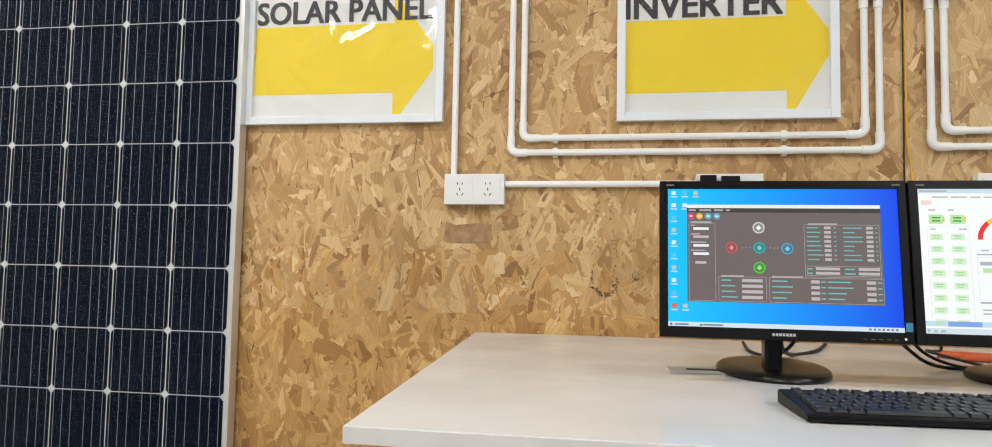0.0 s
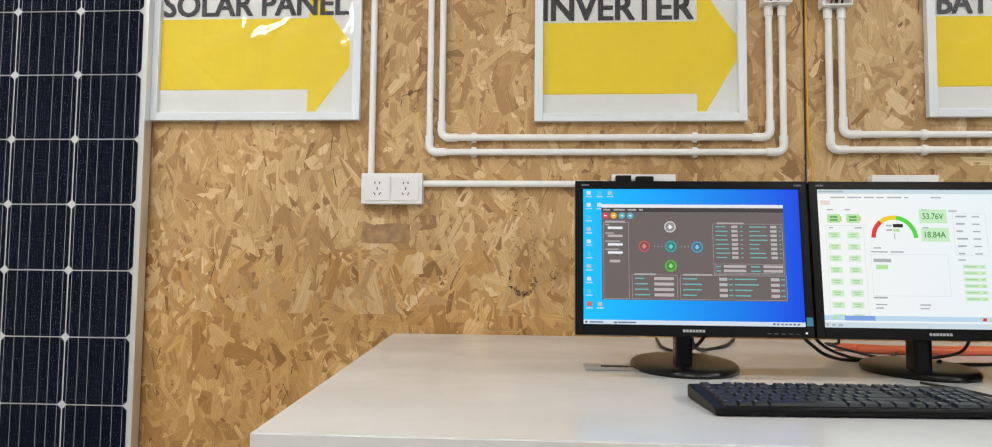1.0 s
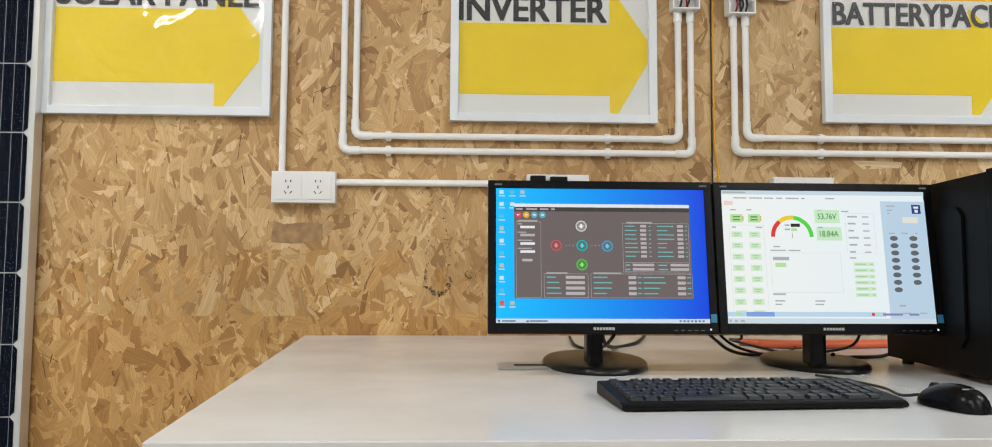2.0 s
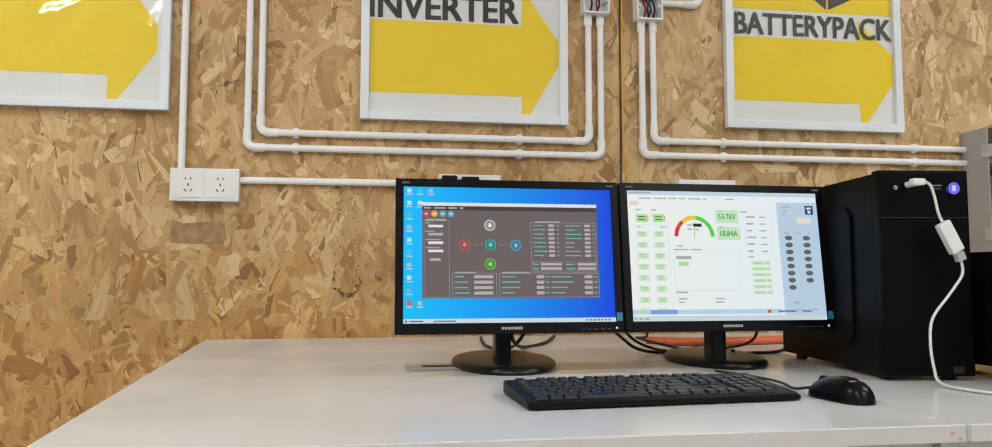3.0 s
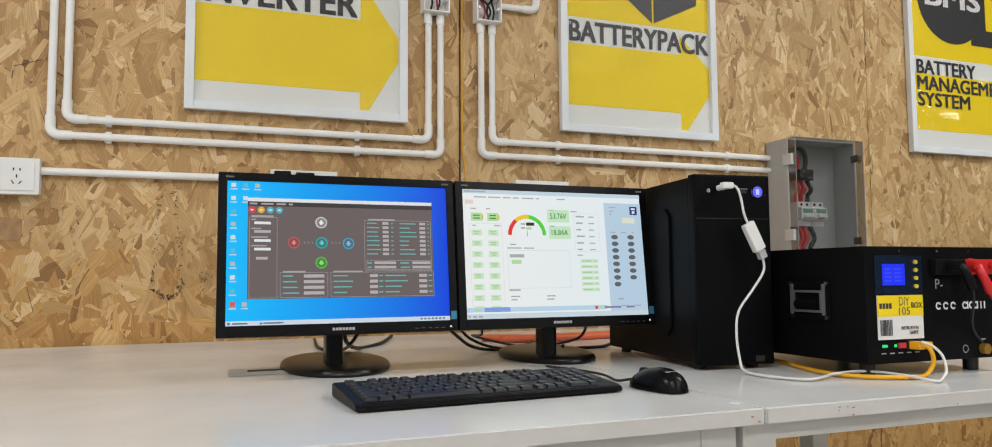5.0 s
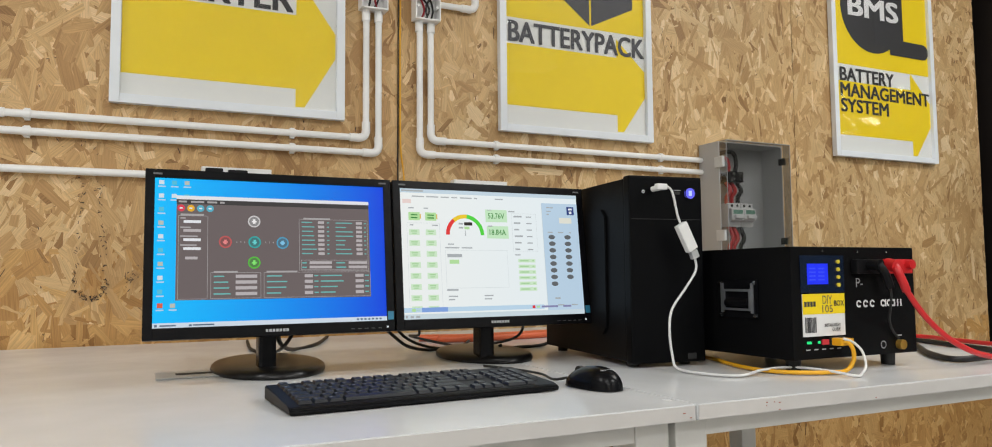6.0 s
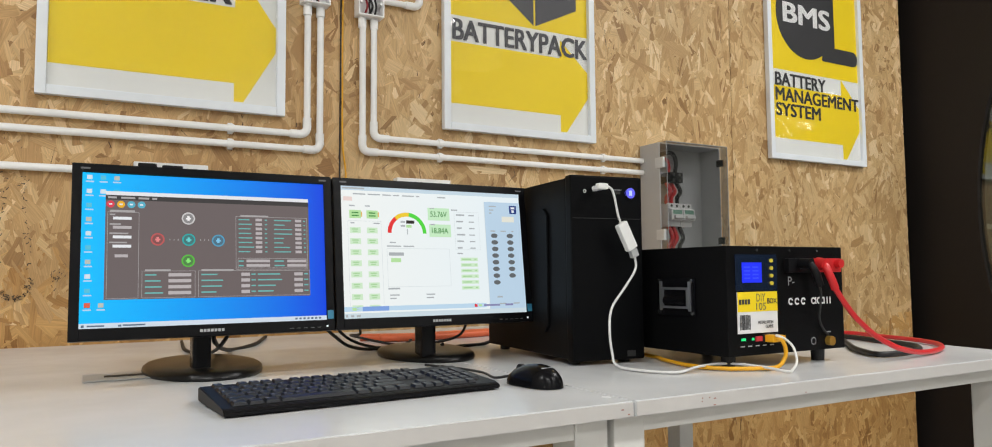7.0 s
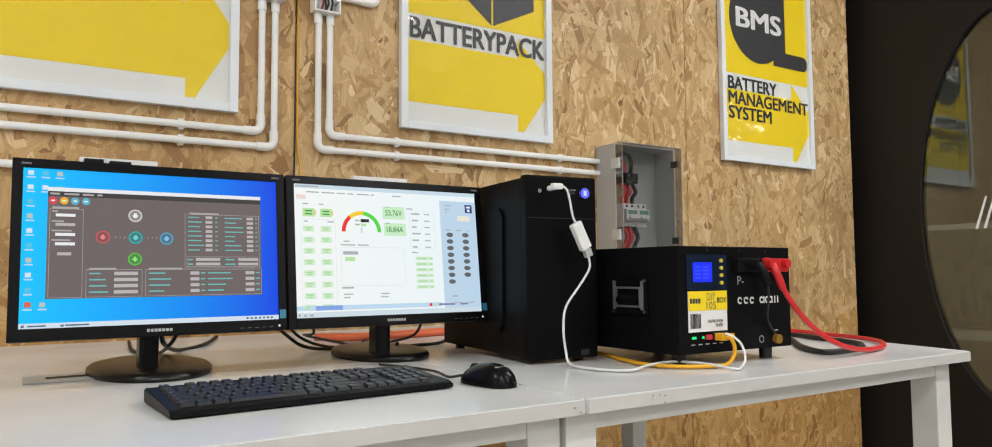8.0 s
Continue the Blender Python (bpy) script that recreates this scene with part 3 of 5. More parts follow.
conduit("conduit", "white plastic conduit looping under the inverter poster", [[(0.221, 2.7), (0.221, 1.296), (1.124, 1.296), (1.124, 1.665)]], [(0.312, 1.296, 0), (0.922, 1.296, 0)])
conduit("conduit", "white plastic conduit looping under the inverter poster", [[(0.187, 2.7), (0.187, 1.255), (1.160, 1.255), (1.160, 1.665)]], [(0.312, 1.255, 0), (0.922, 1.255, 0)])
conduit("conduit", "white plastic conduit running to the grey breaker box", [[(1.318, 1.655), (1.318, 1.303), (2.322, 1.303)]], [(1.531, 1.303, 0), (2.15, 1.303, 0)])
conduit("conduit", "white plastic conduit running to the grey breaker box", [[(1.284, 1.655), (1.284, 1.261), (2.322, 1.261)]], [(1.531, 1.261, 0), (2.15, 1.261, 0)])
conduit("conduit", "upright white conduit feeding a double wall socket", [[(0.023, 2.7), (0.023, 1.19)]], [])
conduit("conduit", "level white conduit between wall sockets", [[(0.168, 1.166), (0.70, 1.166)]], [])
conduit("conduit", "short white conduit turning upwards from an open box", [[(1.338, 1.712), (1.462, 1.712), (1.462, 2.7)]], [])


def open_box(x0, x1, z0, wires):
    b = thing("conduit_box", pose((x0 + x1) / 2, -0.02, z0), "open white wall box with loose wires inside", "junction box", "open wall boxes")
    z1, t = z0 + 0.078, 0.004
    for q in [(x0, x0 + t, z0, z1), (x1 - t, x1, z0, z1), (x0 + t, x1 - t, z0, z0 + t), (x0 + t, x1 - t, z1 - t, z1)]:
        part("wall", box(q[0], q[1], -0.046, -0.004, q[2], q[3], 0.001), PVC, b)
    part("back", box(x0 + t, x1 - t, -0.008, -0.004, z0 + t, z1 - t), PVC, b)
    for lug in (x0 + 0.009, x1 - 0.009):
        part("lug", rod((lug, -0.044, z0 + 0.04), (lug, -0.009, z0 + 0.04), 0.004, seg=10), PVC, b)
    for mat, off, lean in wires:
        cx = (x0 + x1) / 2 + off
        part("wire", tube([(cx, -0.02, z0 + t), (cx + lean, -0.03, z0 + 0.03), (cx + lean * 0.5, -0.024, z0 + 0.055), (cx - lean, -0.02, z1 - t)], 0.003), mat, b, smooth=True)
    for px in (x0 + 0.0205, x1 - 0.0205):
        part("coupler", rod((px - 0.0005, PIPE_Y, z0 - 0.03), (px - 0.0005, PIPE_Y, z0), 0.0118, seg=20), PVC, b, smooth=True)
    return b


DARK_RED = surface("dark_red_wire", (0.3, 0.012, 0.02), 0.4, bump=0.0)
open_box(1.1035, 1.1805, 1.662, [(RUBBER, -0.014, 0.004), (DARK_RED, 0.012, -0.008), (RUBBER, 0.002, 0.01)])
open_box(1.2625, 1.3395, 1.652, [(DARK_RED, -0.014, 0.006), (RUBBER, 0.008, -0.01), (RUBBER, -0.004, 0.012), (RUBBER, 0.016, 0.003)])


def socket(x0, x1, z0, z1, plug, label):
    s = thing("wall_socket", pose((x0 + x1) / 2, 0, z0), label, "socket", "wall sockets")
    part("plate", box(x0, x1, -0.036, -0.004, z0, z1, 0.003), PLASTIC_WHITE, s)
    mid = (x0 + x1) / 2
    for a, b in ((x0 + 0.010, mid - 0.004), (mid + 0.004, x1 - 0.010)):
        ins = part("insert", box(a, b, -0.0385, -0.036, z0 + 0.009, z1 - 0.009, 0.0012), PLASTIC_WHITE, s)
        c, h = (a + b) / 2, (z0 + z1) / 2
        holes = bmesh.new()
        for dx in (-0.0065, 0.0065):
            box(c + dx - 0.0013, c + dx + 0.0013, -0.0392, -0.0387, h + 0.012, h + 0.0185, bm=holes)
        box(c - 0.0013, c + 0.0013, -0.0392, -0.0387, h - 0.005, h + 0.003, bm=holes)
        for sgn in (-1, 1):
            prism([(c + sgn * 0.009, h - 0.011), (c + sgn * 0.0112, h - 0.012), (c + sgn * 0.006, h - 0.0195), (c + sgn * 0.0038, h - 0.0185)], "y", -0.0392, -0.0387, holes)
        part("slots", holes, SLOT, ins)
    if plug:
        pl = box(x0 + 0.008, x0 + 0.050, -0.062, -0.0395, z1 - 0.042, z1 - 0.006, 0.005)
        part("plug", pl, BLACK_MATT, s, "black power plug")
        part("plug", box(x0 + 0.062, x0 + 0.11, -0.058, -0.0395, z1 - 0.045, z1 - 0.008, 0.005), BLACK_MATT, s, "black power plug")
    return s


socket(0.0, 0.172, 1.107, 1.193, False, "white double wall socket with empty outlets")
socket(0.694, 0.866, 1.105, 1.191, True, "white double wall socket holding black plugs")
socket(1.383, 1.555, 1.104, 1.190, False, "white double wall socket behind a monitor")

# loose wires down the board joint
wires = thing("hanging_wire", pose(1.228, -0.006, 1.0), "thin yellow wire hanging down the board joint", "wire", "hanging wires")
part("wire", tube([(1.233, -0.007, 2.7), (1.234, -0.007, 2.1), (1.228, -0.007, 1.7), (1.2275, -0.007, 1.45), (1.229, -0.007, 1.28), (1.238, -0.007, 1.2), (1.243, -0.02, 1.05)], 0.0026, 6), YELLOW_RUBBER, wires, smooth=True)
wires = thing("hanging_wire", pose(1.222, -0.006, 1.0), "thin black wire hanging down the board joint", "wire", "hanging wires")
part("wire", tube([(1.227, -0.007, 2.7), (1.226, -0.007, 2.1), (1.222, -0.007, 1.7), (1.221, -0.007, 1.45), (1.220, -0.007, 1.25), (1.221, -0.007, 1.15), (1.224, -0.02, 1.0)], 0.0017, 6), RUBBER, wires, smooth=True)

# ---------------- breaker box ----------------
JX0, JX1, JZ0, JZ1, JY = 2.322, 2.612, 0.965, 1.357, -0.104
jb = thing("breaker_box", pose((JX0 + JX1) / 2, 0, JZ0), "grey wall breaker box with a smoked clear lid", "breaker box")
t = 0.004
for q in [(JX0, JX0 + t, JZ0, JZ1), (JX1 - t, JX1, JZ0, JZ1), (JX0 + t, JX1 - t, JZ0, JZ0 + t), (JX0 + t, JX1 - t, JZ1 - t, JZ1)]:
    part("side_wall", box(q[0], q[1], JY, -0.004, q[2], q[3], 0.0012), GREY_BOX, jb)
part("back", box(JX0 + t, JX1 - t, -0.010, -0.004, JZ0 + t, JZ1 - t), GREY_BOX, jb)
lid = box(JX0, JX1, JY - 0.0355, JY - 0.0015, JZ0, JZ1, 0.002)
bmesh.ops.delete(lid, geom=[f for f in lid.faces if f.normal.y > 0.9 or f.calc_center_median().y > JY - 0.0035], context="FACES")
lid_ob = part("lid", lid, LID, jb, "clear smoked plastic lid")
lid_ob.visible_shadow = False
# opaque grey strips stand in for the highlight along the clear lid's edges
rim = bmesh.new()
ry = JY - 0.0360
for q in [(JX0, JX0 + 0.0025, JZ0, JZ1), (JX1 - 0.0025, JX1, JZ0, JZ1), (JX0 + 0.0025, JX1 - 0.0025, JZ1 - 0.0025, JZ1), (JX0 + 0.0025, JX1 - 0.0025, JZ0, JZ0 + 0.0025)]:
    box(q[0], q[1], ry - 0.0006, ry, q[2], q[3], bm=rim)
part("lid_edge_line", rim, surface("lid_edge_light", (0.30, 0.31, 0.32), 0.2, bump=0.0), jb, "grey strips for the light line on the clear lid's edges")
for hz in (1.284, 1.036):
    hinge = box(JX0 - 0.010, JX0 - 0.0005, JY - 0.028, JY + 0.012, hz - 0.018, hz + 0.018, 0.002)
    for k in range(4):
        box(JX0 - 0.0115, JX0 - 0.0102, JY - 0.026, JY + 0.010, hz - 0.015 + 0.009 * k, hz - 0.011 + 0.009 * k, bm=hinge)
    part("hinge", hinge, surface("pale_grey_abs", (0.62, 0.63, 0.63), 0.4), jb, "ribbed grey hinge")
for hz in (1.30, 1.02):
    part("latch", box(JX1 - 0.009, JX1 - 0.005, JY - 0.02, JY + 0.01, hz - 0.012, hz + 0.012, 0.001), BLACK_MATT, jb)
part("rail", box(JX0 + 0.05, JX0 + 0.195, -0.022, -0.012, 1.092, 1.127), SILVER, jb, "steel mounting rail")
for k in range(2):
    bx = JX0 + 0.072 + 0.056 * k
    br = part("breaker", prism([(-0.022, 1.07), (-0.022, 1.152), (-0.066, 1.152), (-0.066, 1.134), (-0.082, 1.130), (-0.082, 1.092), (-0.066, 1.088), (-0.066, 1.07)], "x", bx, bx + 0.053), PLASTIC_WHITE, jb, "white circuit breaker")
    part("switch", box(bx + 0.008, bx + 0.046, -0.094, -0.0825, 1.098, 1.108, 0.001), PLASTIC_WHITE, br, "white switch")
    part("switch_label", box(bx + 0.006, bx + 0.048, -0.0828, -0.0822, 1.113, 1.127), GREEN_MARK, br)
    for s in range(2):
        part("screw", rod((bx + 0.014 + 0.025 * s, -0.0672, 1.143), (bx + 0.014 + 0.025 * s, -0.066, 1.143), 0.005, seg=10), SLOT, br)
part("terminal_block", box(JX0 + 0.075, JX0 + 0.135, -0.075, -0.012, 1.225, 1.262, 0.003), BLACK_MATT, jb)
for sx in (JX0 + 0.09, JX0 + 0.12):
    for sz in (1.234, 1.253):
        part("screw", rod((sx, -0.0765, sz), (sx, -0.0745, sz), 0.0055, seg=12), SILVER, jb)
part("terminal_block", box(JX0 + 0.09, JX0 + 0.15, -0.04, -0.012, 1.232, 1.255, 0.002), COPPER, jb)
for k, (mat, x, top, bottom) in enumerate([(RED_RUBBER, 0.078, 1.225, 1.152), (RED_RUBBER, 0.10, 1.225, 1.152), (RUBBER, 0.128, 1.225, 1.152), (RED_RUBBER, 0.085, 1.07, 0.972), (RED_RUBBER, 0.105, 1.07, 0.972), (RUBBER, 0.135, 1.07, 0.972)]):
    part("wire", tube([(JX0 + x, -0.05, top), (JX0 + x + 0.006, -0.062, top * 0.6 + bottom * 0.4), (JX0 + x - 0.004, -0.055, top * 0.3 + bottom * 0.7), (JX0 + x, -0.05, bottom)], 0.0075, 6), mat, jb, smooth=True)
part("wire", tube([(JX0 + 0.005, -0.045, 1.303), (JX0 + 0.05, -0.06, 1.325), (JX0 + 0.10, -0.06, 1.33), (JX0 + 0.122, -0.055, 1.30), (JX0 + 0.12, -0.05, 1.262)], 0.0075, 6), RUBBER, jb, smooth=True)
part("wire", tube([(JX0 + 0.005, -0.04, 1.262), (JX0 + 0.04, -0.05, 1.30), (JX0 + 0.08, -0.05, 1.31), (JX0 + 0.092, -0.05, 1.285), (JX0 + 0.09, -0.05, 1.262)], 0.006, 6), RED_RUBBER, jb, smooth=True)

# ---------------- desks ----------------
DZ = 0.75


def desk(front0, front1, back0, back1, legs, label):
    y0, y1 = -1.321, -0.03
    d = thing("desk", pose((front0 + front1) / 2, -0.68, 0), label, "desk", "white desks")
    part("top", prism([(front0, y0), (front1, y0), (back1, y1), (back0, y1)], "z", DZ - 0.0195, DZ, bevel=0.0012), DESK, d)
    # the front edge's slightly darker shading is put into this band's colour
    part("edge_band", box(front0 + 0.0015, front1 - 0.0015, y0 - 0.0012, y0 - 0.0002, DZ - 0.0185, DZ - 0.0012), DESK_EDGE, d, "pale edge band with its darker shading in the colour")
    x0, x1 = legs
    part("rail", box(x0 + 0.05, x1 - 0.05, -1.290, -1.262, DZ - 0.046, DZ - 0.0205, 0.002), STEEL_WHITE, d, "white steel rail")
    part("rail", box(x0 + 0.05, x1 - 0.05, -0.45, -0.42, DZ - 0.046, DZ - 0.0205, 0.002), STEEL_WHITE, d, "white steel rail")
    for lx in (x0, x1 - 0.05):
        part("rail", box(lx + 0.008, lx + 0.042, -1.250, -0.452, DZ - 0.046, DZ - 0.0205, 0.002), STEEL_WHITE, d, "white steel rail")
        for ly in (-1.292, -0.45):
            part("leg", box(lx, lx + 0.05, ly, ly + 0.05, 0.0, DZ - 0.0205, 0.003), STEEL_WHITE, d, "square white steel leg")
    return d


left_desk = desk(0.213, 1.1735, 0.098, 1.1885, (0.27, 1.155), "white laminate desk with white steel legs and cable slot")
right_desk = desk(1.1765, 2.135, 1.1915, 2.42, (1.165, 2.112), "white laminate desk carrying computer and battery box")
part("cable_slot", box(0.585, 0.70, -0.762, -0.672, DZ + 0.0005, DZ + 0.0025, 0.0008), GREY_BOX, left_desk, "brushed metal cable slot cover")
part("slot_opening", box(0.615, 0.72, -0.728, -0.708, DZ + 0.0026, DZ + 0.0032), SLOT, left_desk, "black slot")
scuffs = bmesh.new()
rng = random.Random(8)
for k in range(8):
    sx, sz = rng.choice([1.165, 1.29, 1.5, 1.31]) + rng.uniform(-0.012, 0.012), DZ - rng.uniform(0.006, 0.018)
    w = rng.uniform(0.0004, 0.002)
    box(sx - w, sx + w, -1.3228, -1.3223, sz - 0.0006, sz + 0.0006, bm=scuffs)
tagged(part("scuffs", scuffs, surface("red_brown_scuff", (0.35, 0.12, 0.09), 0.6, bump=0.0), right_desk, "small reddish scuffs on the edge"), kind="stuff")


# ---------------- monitors ----------------
MW, MH, SL, SR, ST, SB = 0.441, 0.298, 0.0155, 0.0150, 0.0155, 0.0205
SWD, SHT = MW - SL - SR, MH - ST - SB
SX0, SZ0 = -MW / 2 + SL, SB


MK = 0.855


def monitor(cx, base_x, base_y, neck_x, foot_r, label):
    """The panel's own frame: x across, z up from its lower edge, the screen facing -y."""
    mon = thing("monitor", pose(base_x, base_y, DZ), label, "monitor", "monitors on the desk")
    tilt = pose(cx - base_x, -0.859 - base_y, 0.819 - DZ, -6.5, 0, 0) @ Matrix.Diagonal((MK, MK, MK, 1))
    body = box(-MW / 2, MW / 2, 0.0065, 0.030, 0.0, MH, 0.004)
    box(-0.12, 0.12, 0.0305, 0.052, 0.05, 0.22, 0.010, body)
    case = part("case", body, BLACK_MATT, mon, local=True, m=tilt)
    bez = bmesh.new()
    x0, x1 = -MW / 2, MW / 2
    for q in [(x0, x0 + SL, 0, MH), (x1 - SR, x1, 0, MH), (x0 + SL, x1 - SR, 0, SB), (x0 + SL, x1 - SR, MH - ST, MH)]:
        box(q[0], q[1], -0.002, 0.006, q[2], q[3], 0.0012, bez)
    part("bezel", bez, BLACK_GLOSS, mon, "glossy black bezel", local=True, m=tilt)
    marks = bmesh.new()
    for k in range(7):
        sheet(oblong(-0.020 + 0.006 * k, -0.0156 + 0.006 * k, 0.0075, 0.0125), -0.0030, marks)
    part("brand_mark", marks, GREY_MARK, mon, "pale grey printed mark", local=True, m=tilt)
    DIM = surface("dim_print", (0.12, 0.12, 0.125), 0.5, bump=0.0)
    for k in range(5):
        part("button_mark", sheet(oblong(0.135 + 0.013 * k, 0.142 + 0.013 * k, 0.0065, 0.0075), -0.0030), DIM, mon, local=True, m=tilt)
    for q in (-0.208, 0.196):
        part("model_mark", sheet(oblong(q, q + 0.0144, MH - 0.010, MH - 0.007), -0.0030), DIM, mon, local=True, m=tilt)
    part("power_led", sheet(oblong(0.204, 0.2075, 0.007, 0.0105), -0.0032), glow("white_led", (0.9, 0.95, 1.0), 1.0), mon, "small white indicator light", local=True, m=tilt)
    part("sticker", sheet(oblong(x1 - 0.0135, x1 - 0.002, 0.022, 0.038), -0.0028), surface("blue_sticker", (0.03, 0.20, 0.33), 0.4, bump=0.0), mon, "small blue rating sticker", local=True, m=tilt)
    # stand
    part("neck", box(neck_x - base_x - 0.014, neck_x - base_x + 0.014, -0.815 - base_y, -0.780 - base_y, 0.010, 0.16, 0.006), BLACK_GLOSS, mon, local=True)
    foot = bmesh.new()
    rings = [(0.0, 0.98), (0.004, 1.0), (0.010, 0.985), (0.014, 0.93), (0.017, 0.80), (0.019, 0.45), (0.0195, 0.0)]
    prev, seg = None, 48
    for z, s in rings:
        ringv = [foot.verts.new((foot_r * s * math.cos(a), 1.6 * foot_r * s * math.sin(a), z + 0.0004)) for a in [k * math.tau / seg for k in range(seg)]] if s else [foot.verts.new((0, 0, z))]
        if prev:
            for k in range(seg):
                if s:
                    foot.faces.new((prev[k], prev[(k + 1) % seg], ringv[(k + 1) % seg], ringv[k]))
                else:
                    foot.faces.new((prev[k], prev[(k + 1) % seg], ringv[0]))
        else:
            foot.faces.new(ringv[::-1])
        prev = ringv
    part("base", foot, FOOT_GLOSS, mon, "glossy black oval foot", local=True, smooth=True)
    return mon, tilt


STRETCH = [1.0, 0.0]  # sideways scale and shift of what is drawn on a display


def ui(name, shapes, material, screen, level, tiny=False):
    """Areas of a display in its own units: (left, top, right, bottom) of 500 by 316. Each is a piece of its own, but for tiny words."""
    made = None
    for group in [shapes] if tiny else [[s] for s in shapes]:
        bm = bmesh.new()
        for l, tp, r, b in group:
            l, r = l * STRETCH[0] + STRETCH[1], r * STRETCH[0] + STRETCH[1]
            x0, x1 = SX0 + l / 500 * SWD, SX0 + r / 500 * SWD
            z1, z0 = SZ0 + SHT * (1 - tp / 316), SZ0 + SHT * (1 - b / 316)
            bm.faces.new([bm.verts.new((x, -level * 0.0001, z)) for x, z in ((x0, z0), (x1, z0), (x1, z1), (x0, z1))])
        made = raw(name, bm, material, screen)
        if tiny:
            tagged(made, kind="stuff")
    return made


def raw(name, bm, material, parent):
    me = bpy.data.meshes.new(name)
    bm.to_mesh(me)
    bm.free()
    me.materials.append(material)
    return mesh_part(name, me, parent)


def spot(l, tp):
    return SX0 + (l * STRETCH[0] + STRETCH[1]) / 500 * SWD, SZ0 + SHT * (1 - tp / 316)


U = SWD / 500
mon_a, tilt_a = monitor(0.752, 0.762, -0.706, 0.745, 0.093, "black monitor showing a grey control window on blue desktop")
scr = part("screen", box(SX0, SX0 + SWD, 0.001, 0.006, SZ0, SZ0 + SHT), glow("desktop_blue", (0.0, 0.50, 1.0), 1.12, (0.0, 0.055, 0.72), SWD), mon_a, "lit screen with a blue desktop", local=True, m=tilt_a)
WHITE_UI = glow("ui_white", (0.9, 0.92, 0.95), 0.92)
GREY_UI = glow("ui_grey", (0.155, 0.125, 0.125), 1.0)
DARK_UI = glow("ui_dark", (0.05, 0.045, 0.045), 1.0)
LINE_UI = glow("ui_line", (0.42, 0.40, 0.40), 1.0)
FIELD_UI = glow("ui_field", (0.50, 0.46, 0.47), 1.0)
TEAL_UI = glow("ui_teal", (0.16, 0.50, 0.48), 1.0)
ui("taskbar", [(0, 306, 500, 316)], glow("ui_taskbar", (0.70, 0.80, 0.90), 0.95), scr, 1)
ui("taskbar_marks", [(4, 309, 9, 314), (14, 310, 45, 313), (70, 310, 76, 314), (78, 310, 120, 313)] + [(428 + 9 * k, 309, 433 + 9 * k, 313) for k in range(7)], glow("ui_mark", (0.10, 0.16, 0.25), 1.0), scr, 2, tiny=True)
icons = [(c * 25 + 8, 5 + r * 29, c * 25 + 18, 14 + r * 29) for c, r in [(0, 0), (1, 0), (2, 0)] + [(0, r) for r in range(1, 10)] + [(1, 1), (2, 1), (1, 9)]]
ui("desktop_icon", icons[::3], glow("ui_icon_pale", (0.75, 0.88, 0.95), 0.9), scr, 1)
ui("desktop_icon", icons[1::3], glow("ui_icon_blue", (0.10, 0.55, 0.75), 1.0), scr, 1)
ui("desktop_icon", icons[2::3], glow("ui_icon_mixed", (0.55, 0.62, 0.55), 0.9), scr, 1)
ui("icon_captions", [(a - 2, d + 3, c + 3, d + 6) for a, b, c, d in icons], glow("ui_caption", (0.55, 0.75, 0.95), 0.9), scr, 1, tiny=True)
ui("red_icon", [(8, 265, 19, 275)], glow("ui_red_icon", (0.75, 0.12, 0.06), 1.0), scr, 2)
STRETCH[:] = 1.02, 4.0
ui("window", [(38, 37, 450, 260)], GREY_UI, scr, 2)
ui("title_bar", [(38, 37, 450, 45)], WHITE_UI, scr, 3)
ui("menu_bar", [(38, 45, 450, 55)], DARK_UI, scr, 3)
ui("menu_words", [(42, 48, 58, 52), (66, 48, 92, 52), (98, 48, 118, 52), (124, 48, 133, 52)], LINE_UI, scr, 4, tiny=True)


def rects(l, tp, r, b, w=0.8):
    return [(l, tp, r, tp + w), (l, b - w, r, b), (l, tp, l + w, b), (r - w, tp, r, b)]


ui("window_line", rects(42, 80, 100, 258) + rects(290, 82, 446, 200) + rects(106, 202, 208, 258) + rects(214, 202, 450, 258) + rects(294, 175, 443, 197), LINE_UI, scr, 3, tiny=True)
fields = [(52, 90, 86, 96), (52, 109, 86, 115), (52, 129, 86, 135), (52, 148, 86, 154), (56, 168, 80, 174)]
ui("field", fields[:1] + fields[2:4], WHITE_UI, scr, 4)
grey_fields = [fields[1], fields[4]]
for r in range(8):
    y = 86 + 10.2 * r
    grey_fields += [(332, y, 346, y + 6), (419, y, 433, y + 6)]
for r in range(2):
    grey_fields += [(312, 178 + 10 * r, 362, 184 + 10 * r), (400, 178 + 10 * r, 443, 184 + 10 * r)]
for r in range(4):
    y = 207 + 12.5 * r
    grey_fields += [(156, y, 200, y + 7), (301, y, 319, y + 7), (415, y, 434, y + 7)]
ui("field", grey_fields, FIELD_UI, scr, 4)
words = []
rng = random.Random(3)
for r in range(8):
    y = 88 + 10.2 * r
    words += [(296, y, 296 + rng.randint(20, 33), y + 2.4), (372, y, 372 + rng.randint(20, 40), y + 2.4), (352, y, 357, y + 2.4), (438, y, 442, y + 2.4)]
for r in range(4):
    y = 209 + 12.5 * r
    words += [(112, y, 112 + rng.randint(14, 38), y + 2.8), (220, y, 220 + rng.randint(26, 52), y + 2.8), (336, y, 336 + rng.randint(26, 56), y + 2.8), (322, y, 331, y + 2.8), (437, y, 446, y + 2.8)]
words += [(296, 180, 306, 183), (296, 190, 306, 193), (372, 180, 392, 183), (372, 190, 394, 193)]
ui("small_print", words, TEAL_UI, scr, 4, tiny=True)
